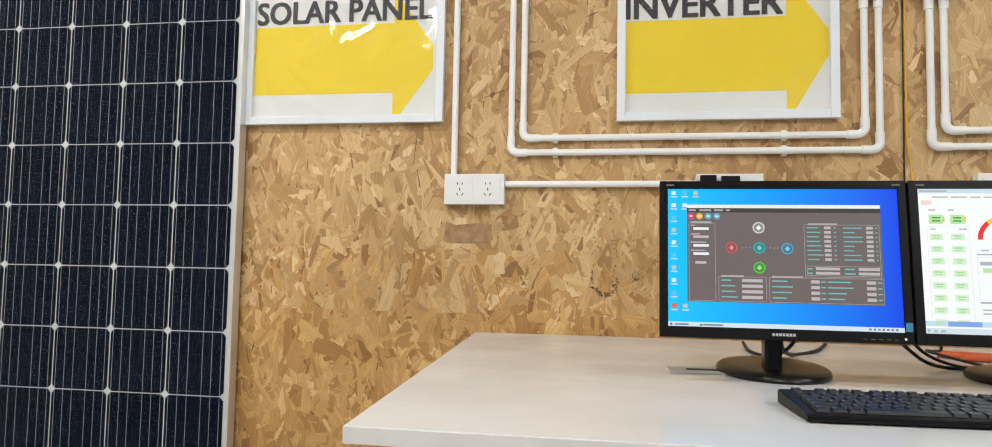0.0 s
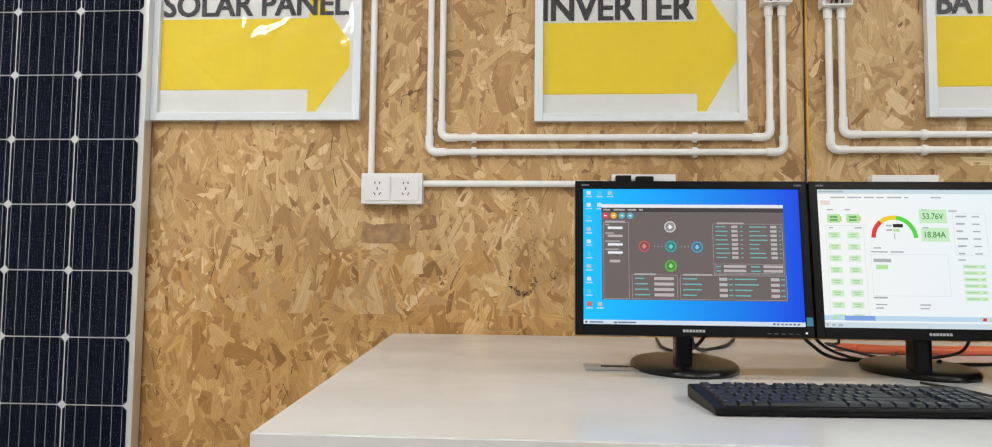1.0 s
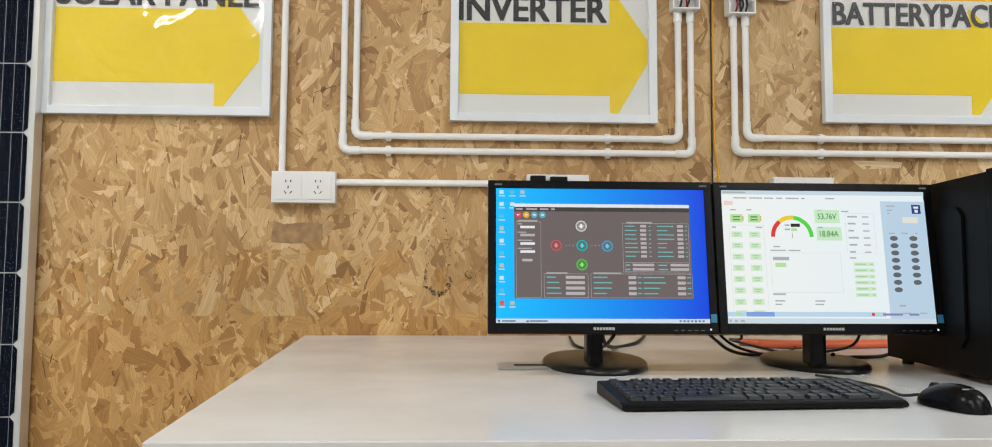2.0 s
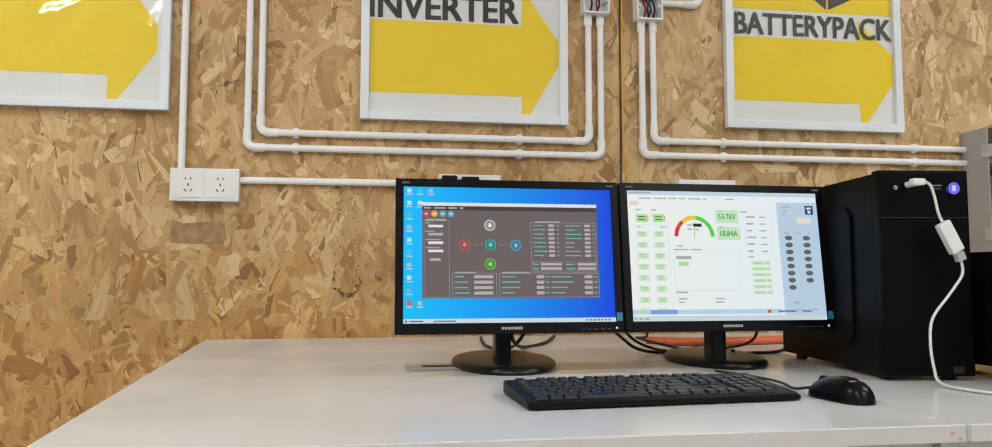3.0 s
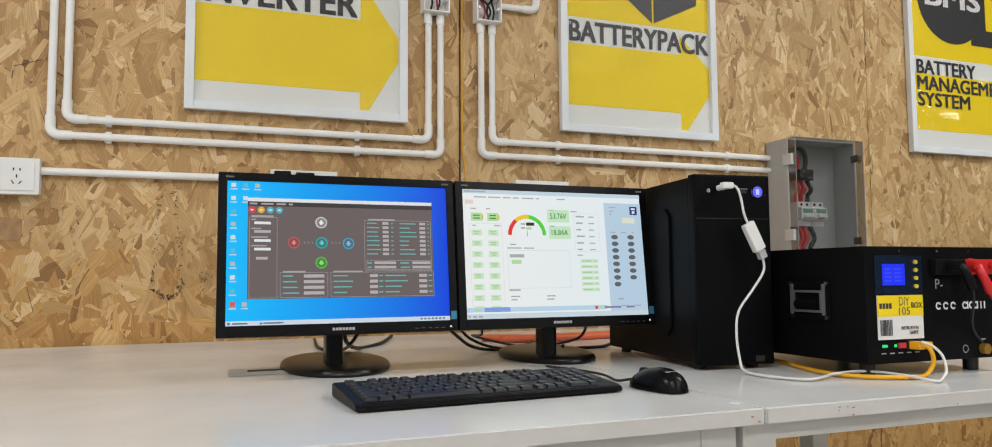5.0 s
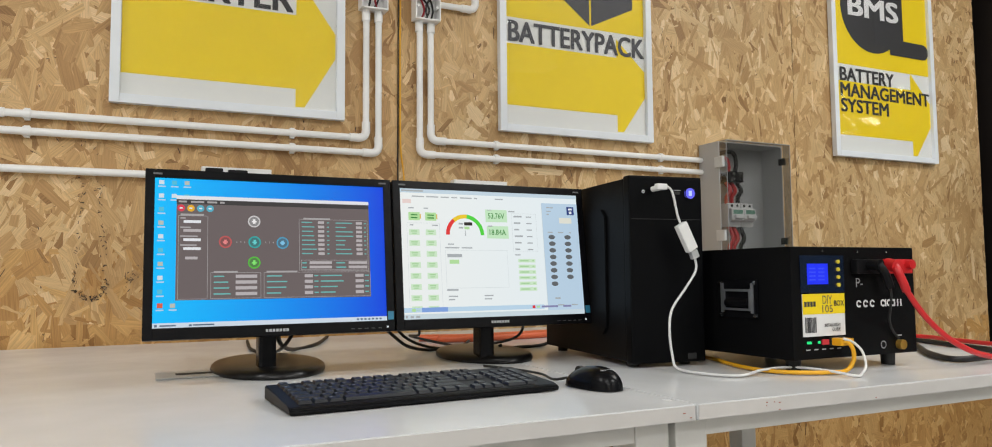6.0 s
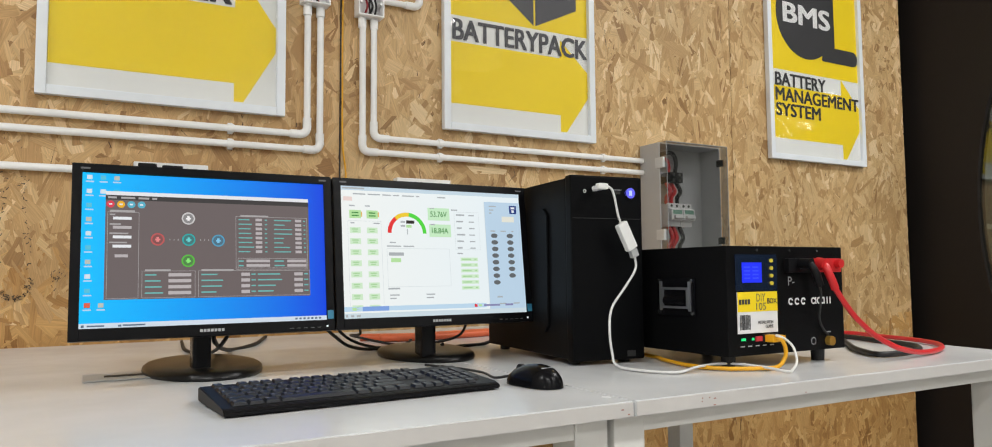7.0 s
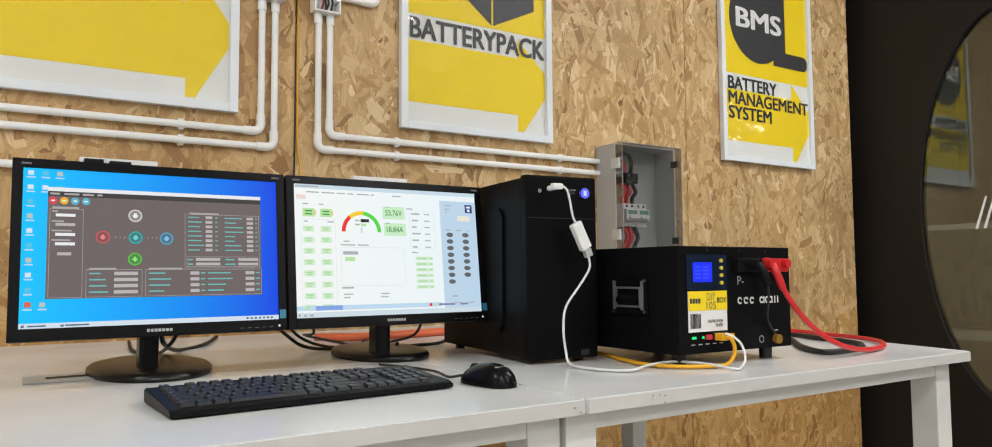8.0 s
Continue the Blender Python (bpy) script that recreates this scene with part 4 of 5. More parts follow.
ui("headings", [(46, 76, 92, 80), (300, 79, 360, 83), (112, 199, 160, 203), (220, 199, 285, 203), (46, 84, 56, 87), (46, 104, 66, 107), (46, 123, 80, 126), (46, 142, 78, 145)], LINE_UI, scr, 5, tiny=True)
for (lx, ly, col, nm) in [(47, 64, (0.75, 0.05, 0.09), "red"), (66, 64, (0.85, 0.45, 0.02), "orange"), (85, 64, (0.10, 0.45, 0.60), "blue"), (104, 64, (0.08, 0.45, 0.60), "blue")]:
    px, pz = spot(lx, ly)
    raw("tool_icon", ring(px, pz, 0, 7.5 * U, -0.0006), glow("ui_tool_" + nm, col), scr)
    ui("tool_sign", [(lx - 3, ly - 1.6, lx + 3, ly + 1.6)], WHITE_UI, scr, 7)
for (lx, ly, col, nm) in [(194, 90, (0.62, 0.60, 0.60), "pale"), (135, 136, (0.55, 0.10, 0.10), "rose"), (195, 136, (0.02, 0.42, 0.42), "cyan"), (254, 137, (0.08, 0.35, 0.55), "sky"), (194, 181, (0.10, 0.55, 0.05), "green")]:
    px, pz = spot(lx, ly)
    raw("diagram_ring", ring(px, pz, 10.4 * U, 13.4 * U, -0.0006), glow("ui_ring_" + nm, col), scr)
    raw("diagram_disc", ring(px, pz, 0, 10.0 * U, -0.0005), glow("ui_disc_" + nm, tuple(0.35 * c + 0.05 for c in col)), scr)
    ui("diagram_sign", [(lx - 2.5, ly - 5, lx + 2.5, ly + 5), (lx - 5, ly - 1.2, lx + 5, ly + 2)], glow("ui_sign_" + nm, tuple(min(1.0, 1.3 * c + 0.12) for c in col)), scr, 7)
for lx in (157, 165, 173, 217, 225, 233):
    px, pz = spot(lx, 136)
    raw("chevron", ring(px, pz, 0.8 * U, 2.2 * U, -0.0006, a0=-1.2, a1=1.2, seg=6), LINE_UI, scr)

STRETCH[:] = 1.0, 0.0
mon_b, tilt_b = monitor(1.1325, 1.168, -0.706, 1.128, 0.084, "black monitor showing a white battery status page")
scr2 = part("screen", box(SX0, SX0 + SWD, 0.001, 0.006, SZ0, SZ0 + SHT), glow("page_white", (0.90, 0.93, 0.91), 1.02, (0.82, 0.91, 0.95), SWD), mon_b, "lit screen with a white status page", local=True, m=tilt_b)
G_PALE, G_MID, G_DARK = glow("ui_pale_green", (0.68, 0.90, 0.64), 0.95), glow("ui_mid_green", (0.50, 0.82, 0.38), 0.95), glow("ui_dark_green", (0.05, 0.28, 0.05), 1.0)
TEXT_UI = glow("ui_text", (0.42, 0.45, 0.47), 1.0)
FAINT_UI = glow("ui_faint_line", (0.62, 0.68, 0.70), 1.0)
ui("side_bar", [(390, 24, 500, 304)], glow("ui_side_bar", (0.55, 0.72, 0.88), 0.95), scr2, 1)
ui("title_bar", [(0, 0, 500, 10)], glow("ui_title", (0.62, 0.76, 0.86), 0.95), scr2, 1)
ui("title_words", [(4, 3, 60, 7), (30 + 0, 17, 62, 20), (68, 17, 100, 20), (106, 17, 128, 20), (134, 17, 150, 20), (158, 17, 190, 20), (196, 17, 205, 20), (255, 17, 278, 20)], TEXT_UI, scr2, 2, tiny=True)
ui("tab", [(6, 26, 28, 36)], glow("ui_tab", (0.90, 0.72, 0.68), 0.95), scr2, 2)
ui("battery_sign", [(20, 58, 49, 78), (63, 58, 92, 78)], G_MID, scr2, 2)
ui("battery_sign", [(49, 62, 52, 74), (92, 62, 95, 74)], glow("ui_amber", (0.8, 0.5, 0.1), 1.0), scr2, 2)
ui("battery_words", [(26, 63, 43, 66), (26, 70, 43, 73), (69, 63, 86, 66), (69, 70, 86, 73)], G_DARK, scr2, 3, tiny=True)
rows = [(20 + 43 * c, 100 + 26.5 * r, 47 + 43 * c, 114 + 26.5 * r) for r in range(8) for c in range(2) if r < 7 or c < 2]
ui("cell_sign", rows, G_PALE, scr2, 2)
ui("cell_words", [(a + 5, b + 3, c - 6, b + 6) for a, b, c, d in rows] + [(a + 7, b + 8.5, c - 8, b + 11) for a, b, c, d in rows], glow("ui_cell_word", (0.40, 0.68, 0.34), 1.0), scr2, 3, tiny=True)
ui("caption", [(20, 46, 34, 49), (60, 46, 72, 49), (22, 88, 32, 91), (80, 88, 96, 91), (120, 134, 136, 137), (112, 143, 150, 146), (156, 143, 185, 146), (232, 46, 244, 49), (232, 87, 244, 90), (292, 48, 310, 51), (112, 246, 142, 250), (116, 262, 140, 265), (116, 270, 132, 273), (212, 262, 236, 265), (212, 270, 232, 273), (304, 160, 320, 163), (405, 34, 426, 37), (405, 44, 418, 47), (405, 52, 412, 55), (405, 100, 420, 103), (436, 100, 452, 103), (470, 100, 476, 103), (414, 272, 430, 276), (420, 290, 440, 293), (462, 290, 480, 293), (452, 74, 458, 77)], TEXT_UI, scr2, 2, tiny=True)
ui("panel_lines", rects(112, 150, 282, 244, 0.6) + rects(15, 84, 100, 300, 0.6) + rects(300, 54, 372, 152, 0.6) + [(390, 24, 391, 304)], FAINT_UI, scr2, 2, tiny=True)
ui("alarm_words", [(117, 160, 156, 168)], TEXT_UI, scr2, 3)
ui("alarm_words", [(122, 174, 148, 184)], G_MID, scr2, 3)
ui("value_field", [(226, 46, 287, 78), (228, 88, 289, 120)], glow("ui_value_field", (0.62, 0.90, 0.60), 0.95), scr2, 2)


def screen_text(text, l, tp, r, b):
    x0, z1 = spot(l, tp)
    x1, z0 = spot(r, b)
    raw("reading", lettering(text, x0, x1, z0, z1, -0.0005, 0.01), G_DARK, scr2)


screen_text("53.76V", 233, 55, 279, 69)
screen_text("18.84A", 235, 97, 281, 111)
gx, gz = spot(168, 112)
for a0, a1, col, nm in [(math.pi, 2.25, (0.80, 0.03, 0.03), "red"), (2.25, 1.45, (0.90, 0.62, 0.02), "yellow"), (1.45, 0.0, (0.08, 0.70, 0.05), "green")]:
    raw("gauge_arc", ring(gx, gz, 42 * U, 52 * U, -0.0004, a0=a1, a1=a0), glow("ui_gauge_" + nm, col), scr2)
ui("gauge_field", [(166, 80, 188, 88)], glow("ui_black", (0.02, 0.015, 0.012), 1.0), scr2, 3)
ui("gauge_field", [(166, 91, 180, 98)], G_MID, scr2, 3)
ui("gauge_needle", [(167, 101, 169, 115)], TEXT_UI, scr2, 4)
ui("gauge_words", [(151, 82, 163, 86), (151, 92, 163, 96)], TEXT_UI, scr2, 3, tiny=True)
lst = []
for r in range(6):
    y = 60 + 17 * r
    lst += [(306, y, 330 - (r % 3) * 5, y + 4), (342, y + 1, 358, y + 4)]
ui("list_words", lst, TEXT_UI, scr2, 2, tiny=True)
grn = [(312, 172 + 14.5 * r, 362, 181 + 14.5 * r) for r in range(6)]
ui("switch_strip", grn, G_PALE, scr2, 2)
ui("switch_words", [(a + 4, b + 3, a + 30, b + 6) for a, b, c, d in grn] + [(c - 10, b + 3, c - 4, b + 6) for a, b, c, d in grn], glow("ui_cell_word", (0.40, 0.68, 0.34)), scr2, 3, tiny=True)
for c, n in ((416, 8), (464, 7)):
    for r in range(n):
        px, pz = spot(c, 114 + 17.5 * r)
        oval = ring(px, pz, 0, 10 * U, -0.0004)
        for v in oval.verts:
            v.co.z = pz + (v.co.z - pz) * 0.6
        raw("toggle", oval, glow("ui_toggle", (0.13, 0.14, 0.15), 1.0), scr2)
ui("badge", [(467, 32, 489, 54)], glow("ui_badge", (0.02, 0.05, 0.22), 1.0), scr2, 3)
ui("badge_sign", [(472, 36, 484, 41), (474, 44, 482, 51)], WHITE_UI, scr2, 4)
ui("pale_field", [(442, 62, 480, 77)], glow("ui_cream", (0.85, 0.85, 0.75), 0.95), scr2, 3)
ui("status_bar", [(0, 289, 380, 300)], glow("ui_status", (0.55, 0.75, 0.92), 0.95), scr2, 3)
ui("status_bar", [(45, 289, 112, 300)], glow("ui_status_blue", (0.22, 0.38, 0.78), 1.0), scr2, 4)
ui("status_dot", [(345, 291, 353, 298)], glow("ui_dot_red", (0.75, 0.03, 0.05)), scr2, 4)
ui("status_dot", [(357, 292, 366, 297), (20, 291, 30, 298)], G_MID, scr2, 4)
ui("status_dot", [(372, 292, 420, 297), (436, 292, 460, 297)], glow("ui_dot_blue", (0.25, 0.25, 0.45)), scr2, 4)
ui("taskbar", [(0, 304, 500, 316)], glow("ui_taskbar_pale", (0.66, 0.78, 0.84), 0.95), scr2, 2)
ui("taskbar_marks", [(4, 307, 9, 313), (16, 308, 24, 313), (30, 308, 40, 313)], TEXT_UI, scr2, 3, tiny=True)

# ---------------- keyboard ----------------
KW, KD = 0.366, 0.136
kb = thing("keyboard", pose(0.8950, -1.094, DZ, 0, 0, 3.4), "full-size black keyboard lying on the white desk", "keyboard")
wedge = prism([(-KD / 2, 0.0015), (KD / 2, 0.0015), (KD / 2, 0.0185), (KD / 2 - 0.004, 0.0200), (-KD / 2 + 0.014, 0.0105), (-KD / 2 + 0.005, 0.0095), (-KD / 2, 0.0070)], "x", -KW / 2, KW / 2, bevel=0.0015)
part("body", wedge, BLACK_MATT, kb, local=True)
part("edge_strip", box(-KW / 2 + 0.01, KW / 2 - 0.01, -KD / 2 - 0.0016, -KD / 2 - 0.0004, 0.003, 0.0055, 0.0004), BLACK_GLOSS, kb, local=True)
SLOPE = math.atan2(0.0095, KD - 0.018)
KEY_SHAPES = {}
UNIT, X0 = 0.0151, -KW / 2 + 0.0125


def key(u, depth_units, x, row):
    """A key of u units, sloped with the deck; row 0 is the front one."""
    w, d = u * UNIT - 0.0017, depth_units * 0.0180 - 0.0019
    if (u, depth_units) not in KEY_SHAPES:
        bm, h = bmesh.new(), 0.0040
        low = [bm.verts.new((sx * w / 2, sy * d / 2, 0)) for sx, sy in ((-1, -1), (1, -1), (1, 1), (-1, 1))]
        top = [bm.verts.new((sx * (w / 2 - 0.0017), sy * (d / 2 - 0.0016) + 0.0004, h)) for sx, sy in ((-1, -1), (1, -1), (1, 1), (-1, 1))]
        bm.faces.new(top)
        for k in range(4):
            bm.faces.new((low[k], low[(k + 1) % 4], top[(k + 1) % 4], top[k]))
        me = bpy.data.meshes.new("key")
        bm.to_mesh(me)
        bm.free()
        me.materials.append(KEY)
        mb = bmesh.new()
        l, tpz = -w / 2 + 0.0035, h + 0.0001
        v = [mb.verts.new(q) for q in [(l, 0.0005, tpz), (l + 0.0026, 0.0005, tpz), (l + 0.0026, d / 2 - 0.003, tpz), (l, d / 2 - 0.003, tpz)]]
        mb.faces.new(v)
        mm = bpy.data.meshes.new("key_mark")
        mb.to_mesh(mm)
        mb.free()
        mm.materials.append(surface("key_print", (0.16, 0.17, 0.18), 0.5, bump=0.0))
        KEY_SHAPES[u, depth_units] = me, mm
    y = -KD / 2 + 0.0235 + row * 0.0180 + (depth_units - 1) * 0.0090
    z = 0.0100 + (y + KD / 2 - 0.014) * math.tan(SLOPE)
    me, mm = KEY_SHAPES[u, depth_units]
    ob = mesh_part("key", me, kb, m=Matrix.Translation((x, y, z)) @ Matrix.Rotation(SLOPE, 4, "X"))
    if u < 3:
        mesh_part("key_mark", mm, ob)


LAYOUT = {0: [1.25, 1.25, 1.25, 6.25, 1.25, 1.25, 1.25, 1.25], 1: [2.25] + [1] * 10 + [2.75], 2: [1.75] + [1] * 11 + [2.25],
          3: [1.5] + [1] * 12 + [1.5], 4: [1] * 13 + [2]}
for row, widths in LAYOUT.items():
    x = X0
    for u in widths:
        key(u, 1, x + u * UNIT / 2, row)
        x += u * UNIT
for k, gap in [(0, 0)] + [(i, 1.0 + (i - 1) // 4 * 0.5) for i in range(1, 13)]:
    key(1, 1, X0 + (k + gap + 0.5) * UNIT, 5.3)
for k in range(3):
    for row in (3, 4, 5.3):
        key(1, 1, X0 + (15.25 + k + 0.5) * UNIT, row)
    key(1, 1, X0 + (15.25 + k + 0.5) * UNIT, 0)
key(1, 1, X0 + 16.75 * UNIT, 1)
for k in range(3):
    for row in (1, 2, 3):
        key(1, 1, X0 + (18.6 + k + 0.5) * UNIT, row)
    key(1, 1, X0 + (18.6 + k + 0.5) * UNIT, 4)
key(2, 1, X0 + 19.6 * UNIT, 0)
key(1, 1, X0 + 21.1 * UNIT, 0)
for row in (1, 3):
    key(1, 2, X0 + 22.1 * UNIT, row) if X0 + 22.6 * UNIT < KW / 2 else None
kc = thing("keyboard_cable", pose(0.87, -1.06, DZ), "thin black keyboard cable lying behind the keyboard", "cable", "black cables")
part("cable", tube([(0.85, -1.066, DZ + 0.012), (0.86, -1.03, DZ + 0.004), (0.93, -1.035, DZ + 0.0035), (1.00, -1.03, DZ + 0.0035), (1.06, -0.99, DZ + 0.0035), (1.11, -0.90, DZ + 0.0035)], 0.0022), RUBBER, kc, smooth=True)

# ---------------- mouse ----------------
mouse = thing("mouse", pose(1.1375, -1.150, DZ, 0, 0, 10), "small glossy black computer mouse on the desk", "mouse")


def shell(w, l, h, lo=0.0, grow=1.0):
    bm = bmesh.new()
    bmesh.ops.create_uvsphere(bm, u_segments=32, v_segments=16, radius=1)
    for v in bm.verts:
        x, y, z = v.co
        z = max(z, 0.0)
        waist = 1 - 0.10 * math.cos(y * 2.2)
        v.co = (math.copysign(abs(x) ** 0.85, x) * w / 2 * waist * grow, math.copysign(abs(y) ** 0.85, y) * l / 2 * grow, lo + z**0.9 * h * (1 - 0.20 * y - 0.12 * max(-y, 0) ** 2) * grow)
    bmesh.ops.remove_doubles(bm, verts=bm.verts, dist=1e-5)
    return bm


part("body", shell(0.052, 0.098, 0.030, 0.001), BLACK_GLOSS, mouse, local=True, smooth=True)
part("wheel", rod((-0.003, 0.028, 0.0205), (0.003, 0.028, 0.0205), 0.0080, seg=18), RUBBER, mouse, local=True)
lm = bmesh.new()
for k in range(5):
    box(-0.011 + 0.0046 * k, -0.0078 + 0.0046 * k, -0.030, -0.026, 0.0272, 0.0284, bm=lm)
part("brand_mark", lm, GREY_MARK, mouse, "pale printed mark", local=True)
mc = thing("mouse_cable", pose(1.13, -1.08, DZ), "thin black mouse cable leading behind the keyboard", "cable", "black cables")
part("cable", tube([(1.126, -1.098, DZ + 0.009), (1.118, -1.07, DZ + 0.004), (1.135, -1.0, DZ + 0.003), (1.125, -0.93, DZ + 0.003), (1.10, -0.86, DZ + 0.003)], 0.002), RUBBER, mc, smooth=True)

# ---------------- computer tower ----------------
PWD, PDP, PHT = 0.142, 0.372, 0.328
pc = thing("computer_tower", pose(1.3105, -1.003, DZ, 0, 0, -6.3), "black upright computer tower with glowing blue power button", "computer")
part("case", box(0.0, PWD, 0.022, PDP, 0.010, PHT - 0.004, 0.002), BLACK_STEEL, pc, local=True)
part("front_panel", box(-0.001, PWD + 0.001, 0.0, 0.0215, 0.007, PHT, 0.004), surface("tower_front_plastic", (0.0028, 0.003, 0.0036), 0.45, vary=0.15, grain=500, bump=0.04, spec=0.07), pc, local=True)
part("groove", box(0.002, PWD - 0.002, -0.0006, -0.0001, PHT - 0.0755, PHT - 0.0745), SLOT, pc, local=True)
side = prism([(0.10, 0.050), (0.30, 0.050), (0.315, 0.065), (0.315, 0.262), (0.30, 0.277), (0.10, 0.277), (0.085, 0.262), (0.085, 0.065)], "x", -0.0045, -0.0003, bevel=0.0015)
part("side_relief", side, BLACK_STEEL, pc, "raised rounded panel on the steel side", local=True)
BLUE_GLOW = glow("blue_button", (0.13, 0.13, 0.85), 1.2)
pb = part("power_button", rod((0.118, 0.002, PHT - 0.029), (0.118, -0.003, PHT - 0.029), 0.0098, seg=28), BLUE_GLOW, pc, "glowing blue round power button", local=True)
part("button_ring", ring(0.118, PHT - 0.029, 0.0095, 0.0114, -0.0032), BLACK_GLOSS, pc, local=True)
sgn = sheet(oblong(0.115, 0.121, PHT - 0.0335, PHT - 0.0245), -0.0036)
part("button_sign", sgn, glow("pale_blue", (0.5, 0.6, 1.0), 1.2), pc, local=True)
part("jack", ring(0.026, PHT - 0.028, 0.0013, 0.0033, -0.0006), SILVER, pc, "small round jack", local=True)
part("usb_port", box(0.086, 0.098, -0.0012, 0.001, PHT - 0.0315, PHT - 0.0265), SLOT, pc, local=True)
part("usb_port", box(0.084, 0.100, -0.0008, 0.001, PHT - 0.0245, PHT - 0.0235), GREY_MARK, pc, local=True)
for fx in (0.02, PWD - 0.02):
    for fy in (0.035, PDP - 0.04):
        part("foot", rod((fx, fy, 0.0), (fx, fy, 0.0105), 0.010, seg=14), RUBBER, pc, local=True)
part("drive_notch", box(PWD - 0.035, PWD - 0.018, -0.0006, 0.0005, 0.012, 0.022, 0.0), SLOT, pc, local=True)

# white adapter lead
lead = thing("adapter_cable", pose(1.36, -1.045, DZ), "white USB lead with a small adapter hanging from the tower", "cable")
part("plug", rod((1.352, -1.012, 1.054), (1.354, -1.043, 1.055), 0.0048, seg=12), PLASTIC_WHITE, lead, smooth=True)
part("plug", box(1.336, 1.357, -1.047, -1.037, 1.0495, 1.060, 0.003), PLASTIC_WHITE, lead)
HY = -1.045
part("cable", tube([(1.355, HY, 1.056), (1.365, HY, 1.050), (1.371, HY, 1.035), (1.377, HY, 1.008), (1.383, HY, 0.994)], 0.0021), WHITE_RUBBER, lead, smooth=True)
body = box(-0.0105, 0.0105, -0.006, 0.006, -0.025, 0.025, 0.003)
body.transform(pose(1.3945, HY, 0.9705, 0, -28, 0))
part("adapter", body, PLASTIC_WHITE, lead, "white rectangular adapter")
conn = box(-0.007, 0.007, -0.0045, 0.0045, -0.007, 0.007, 0.0015)
conn.transform(pose(1.410, HY, 0.9415, 0, -22, 0))
part("connector", conn, GREY_BOX, lead, "grey plug with retaining clip")
part("cable", tube([(1.412, HY, 0.936), (1.413, HY, 0.914), (1.390, HY, 0.884), (1.358, HY - 0.003, 0.849), (1.350, HY - 0.006, 0.812), (1.353, HY - 0.008, 0.775), (1.352, -1.065, 0.756),
                    (1.352, -1.115, 0.7535), (1.385, -1.17, 0.7535), (1.445, -1.157, 0.757), (1.50, -1.165, 0.759), (1.525, -1.21, 0.757), (1.535, -1.255, 0.7535), (1.560, -1.245, 0.754), (1.582, -1.235, 0.764), (1.586, -1.226, 0.785), (1.574, -1.220, 0.799), (1.560, -1.214, 0.805)], 0.0021, 6), WHITE_RUBBER, lead, smooth=True)

# ---------------- battery box ----------------
BX0, BX1, BY0, BY1, BZ0, BZ1 = 1.478, 1.766, -1.190, -0.862, 0.772, 0.950
bb = thing("battery_box", pose((BX0 + BX1) / 2, (BY0 + BY1) / 2, DZ), "black steel battery box with display, label and thick cables", "battery box")
part("case", box(BX0, BX1, BY0, BY1, BZ0, BZ1, 0.0015), BLACK_STEEL, bb)
for fx in (BX0 + 0.03, BX1 - 0.035):
    for fy in (BY0 + 0.03, BY1 - 0.03):
        part("foot", rod((fx, fy, DZ), (fx, fy, BZ0), 0.011, seg=18, r2=0.012), RUBBER, bb)
for sx in (BX0 + 0.07, BX0 + 0.15, BX0 + 0.22):
    part("screw", rod((sx, BY0 - 0.0012, BZ1 - 0.007), (sx, BY0 + 0.001, BZ1 - 0.007), 0.002, seg=10), SILVER, bb)
FY = BY0 - 0.001
lcd = part("display", box(1.497, 1.594, BY0 - 0.0016, BY0 - 0.0002, 0.877, 0.936, 0.0004), surface("navy_panel", (0.006, 0.014, 0.035), 0.25, bump=0.0), bb, "dark blue display panel")
part("screen", box(1.511, 1.557, BY0 - 0.0022, BY0 - 0.0017, 0.890, 0.923), glow("lcd_blue", (0.012, 0.03, 0.95), 1.1), lcd, "lit blue screen")
tb = bmesh.new()
for k in range(4):
    for q in range(2):
        sheet(oblong(1.515 + 0.02 * q, 1.529 + 0.02 * q, 0.896 + 0.006 * k, 0.8985 + 0.006 * k), BY0 - 0.0026, tb, 0.0002)
part("screen_words", tb, glow("lcd_text", (0.05, 0.09, 1.0), 1.0), lcd)
for k in range(4):
    part("button", rod((1.579, BY0 - 0.0045, 0.926 - 0.0125 * k), (1.579, BY0 - 0.0017, 0.926 - 0.0125 * k), 0.0032, seg=14), surface("yellow_button", (0.75, 0.60, 0.05), 0.35, bump=0.0), lcd, "small yellow button")
card = part("label", box(1.499, 1.592, BY0 - 0.0018, BY0 - 0.0003, 0.808, 0.875), PRINT_WHITE, bb, "yellow and white card label")
part("label_top", sheet(oblong(1.499, 1.592, 0.843, 0.875), BY0 - 0.0024), YELLOW, card, "yellow printed half")
part("lettering", lettering("BOX", 1.567, 1.590, 0.855, 0.864, BY0 - 0.0027, 0.02), INK, card)
part("lettering", lettering("DIY", 1.542, 1.563, 0.859, 0.872, BY0 - 0.0027, 0.0), INK_GREY, card)
part("lettering", lettering("105", 1.541, 1.564, 0.845, 0.857, BY0 - 0.0027, 0.0), INK_GREY, card)
mk = bmesh.new()
for k in range(4):
    sheet(oblong(1.502 + 0.0065 * k, 1.507 + 0.0065 * k, 0.855, 0.863), BY0 - 0.0027, mk, 0.0003)
part("brand_mark", mk, INK, card, "black printed mark")
part("lettering", lettering("INSTALLATION", 1.545, 1.580, 0.8225, 0.8275, BY0 - 0.0024, 0.01), INK, card)
part("lettering", lettering("GUIDE", 1.562, 1.580, 0.8155, 0.8205, BY0 - 0.0024, 0.01), INK, card)
bars, rng, x = bmesh.new(), random.Random(2), 1.503
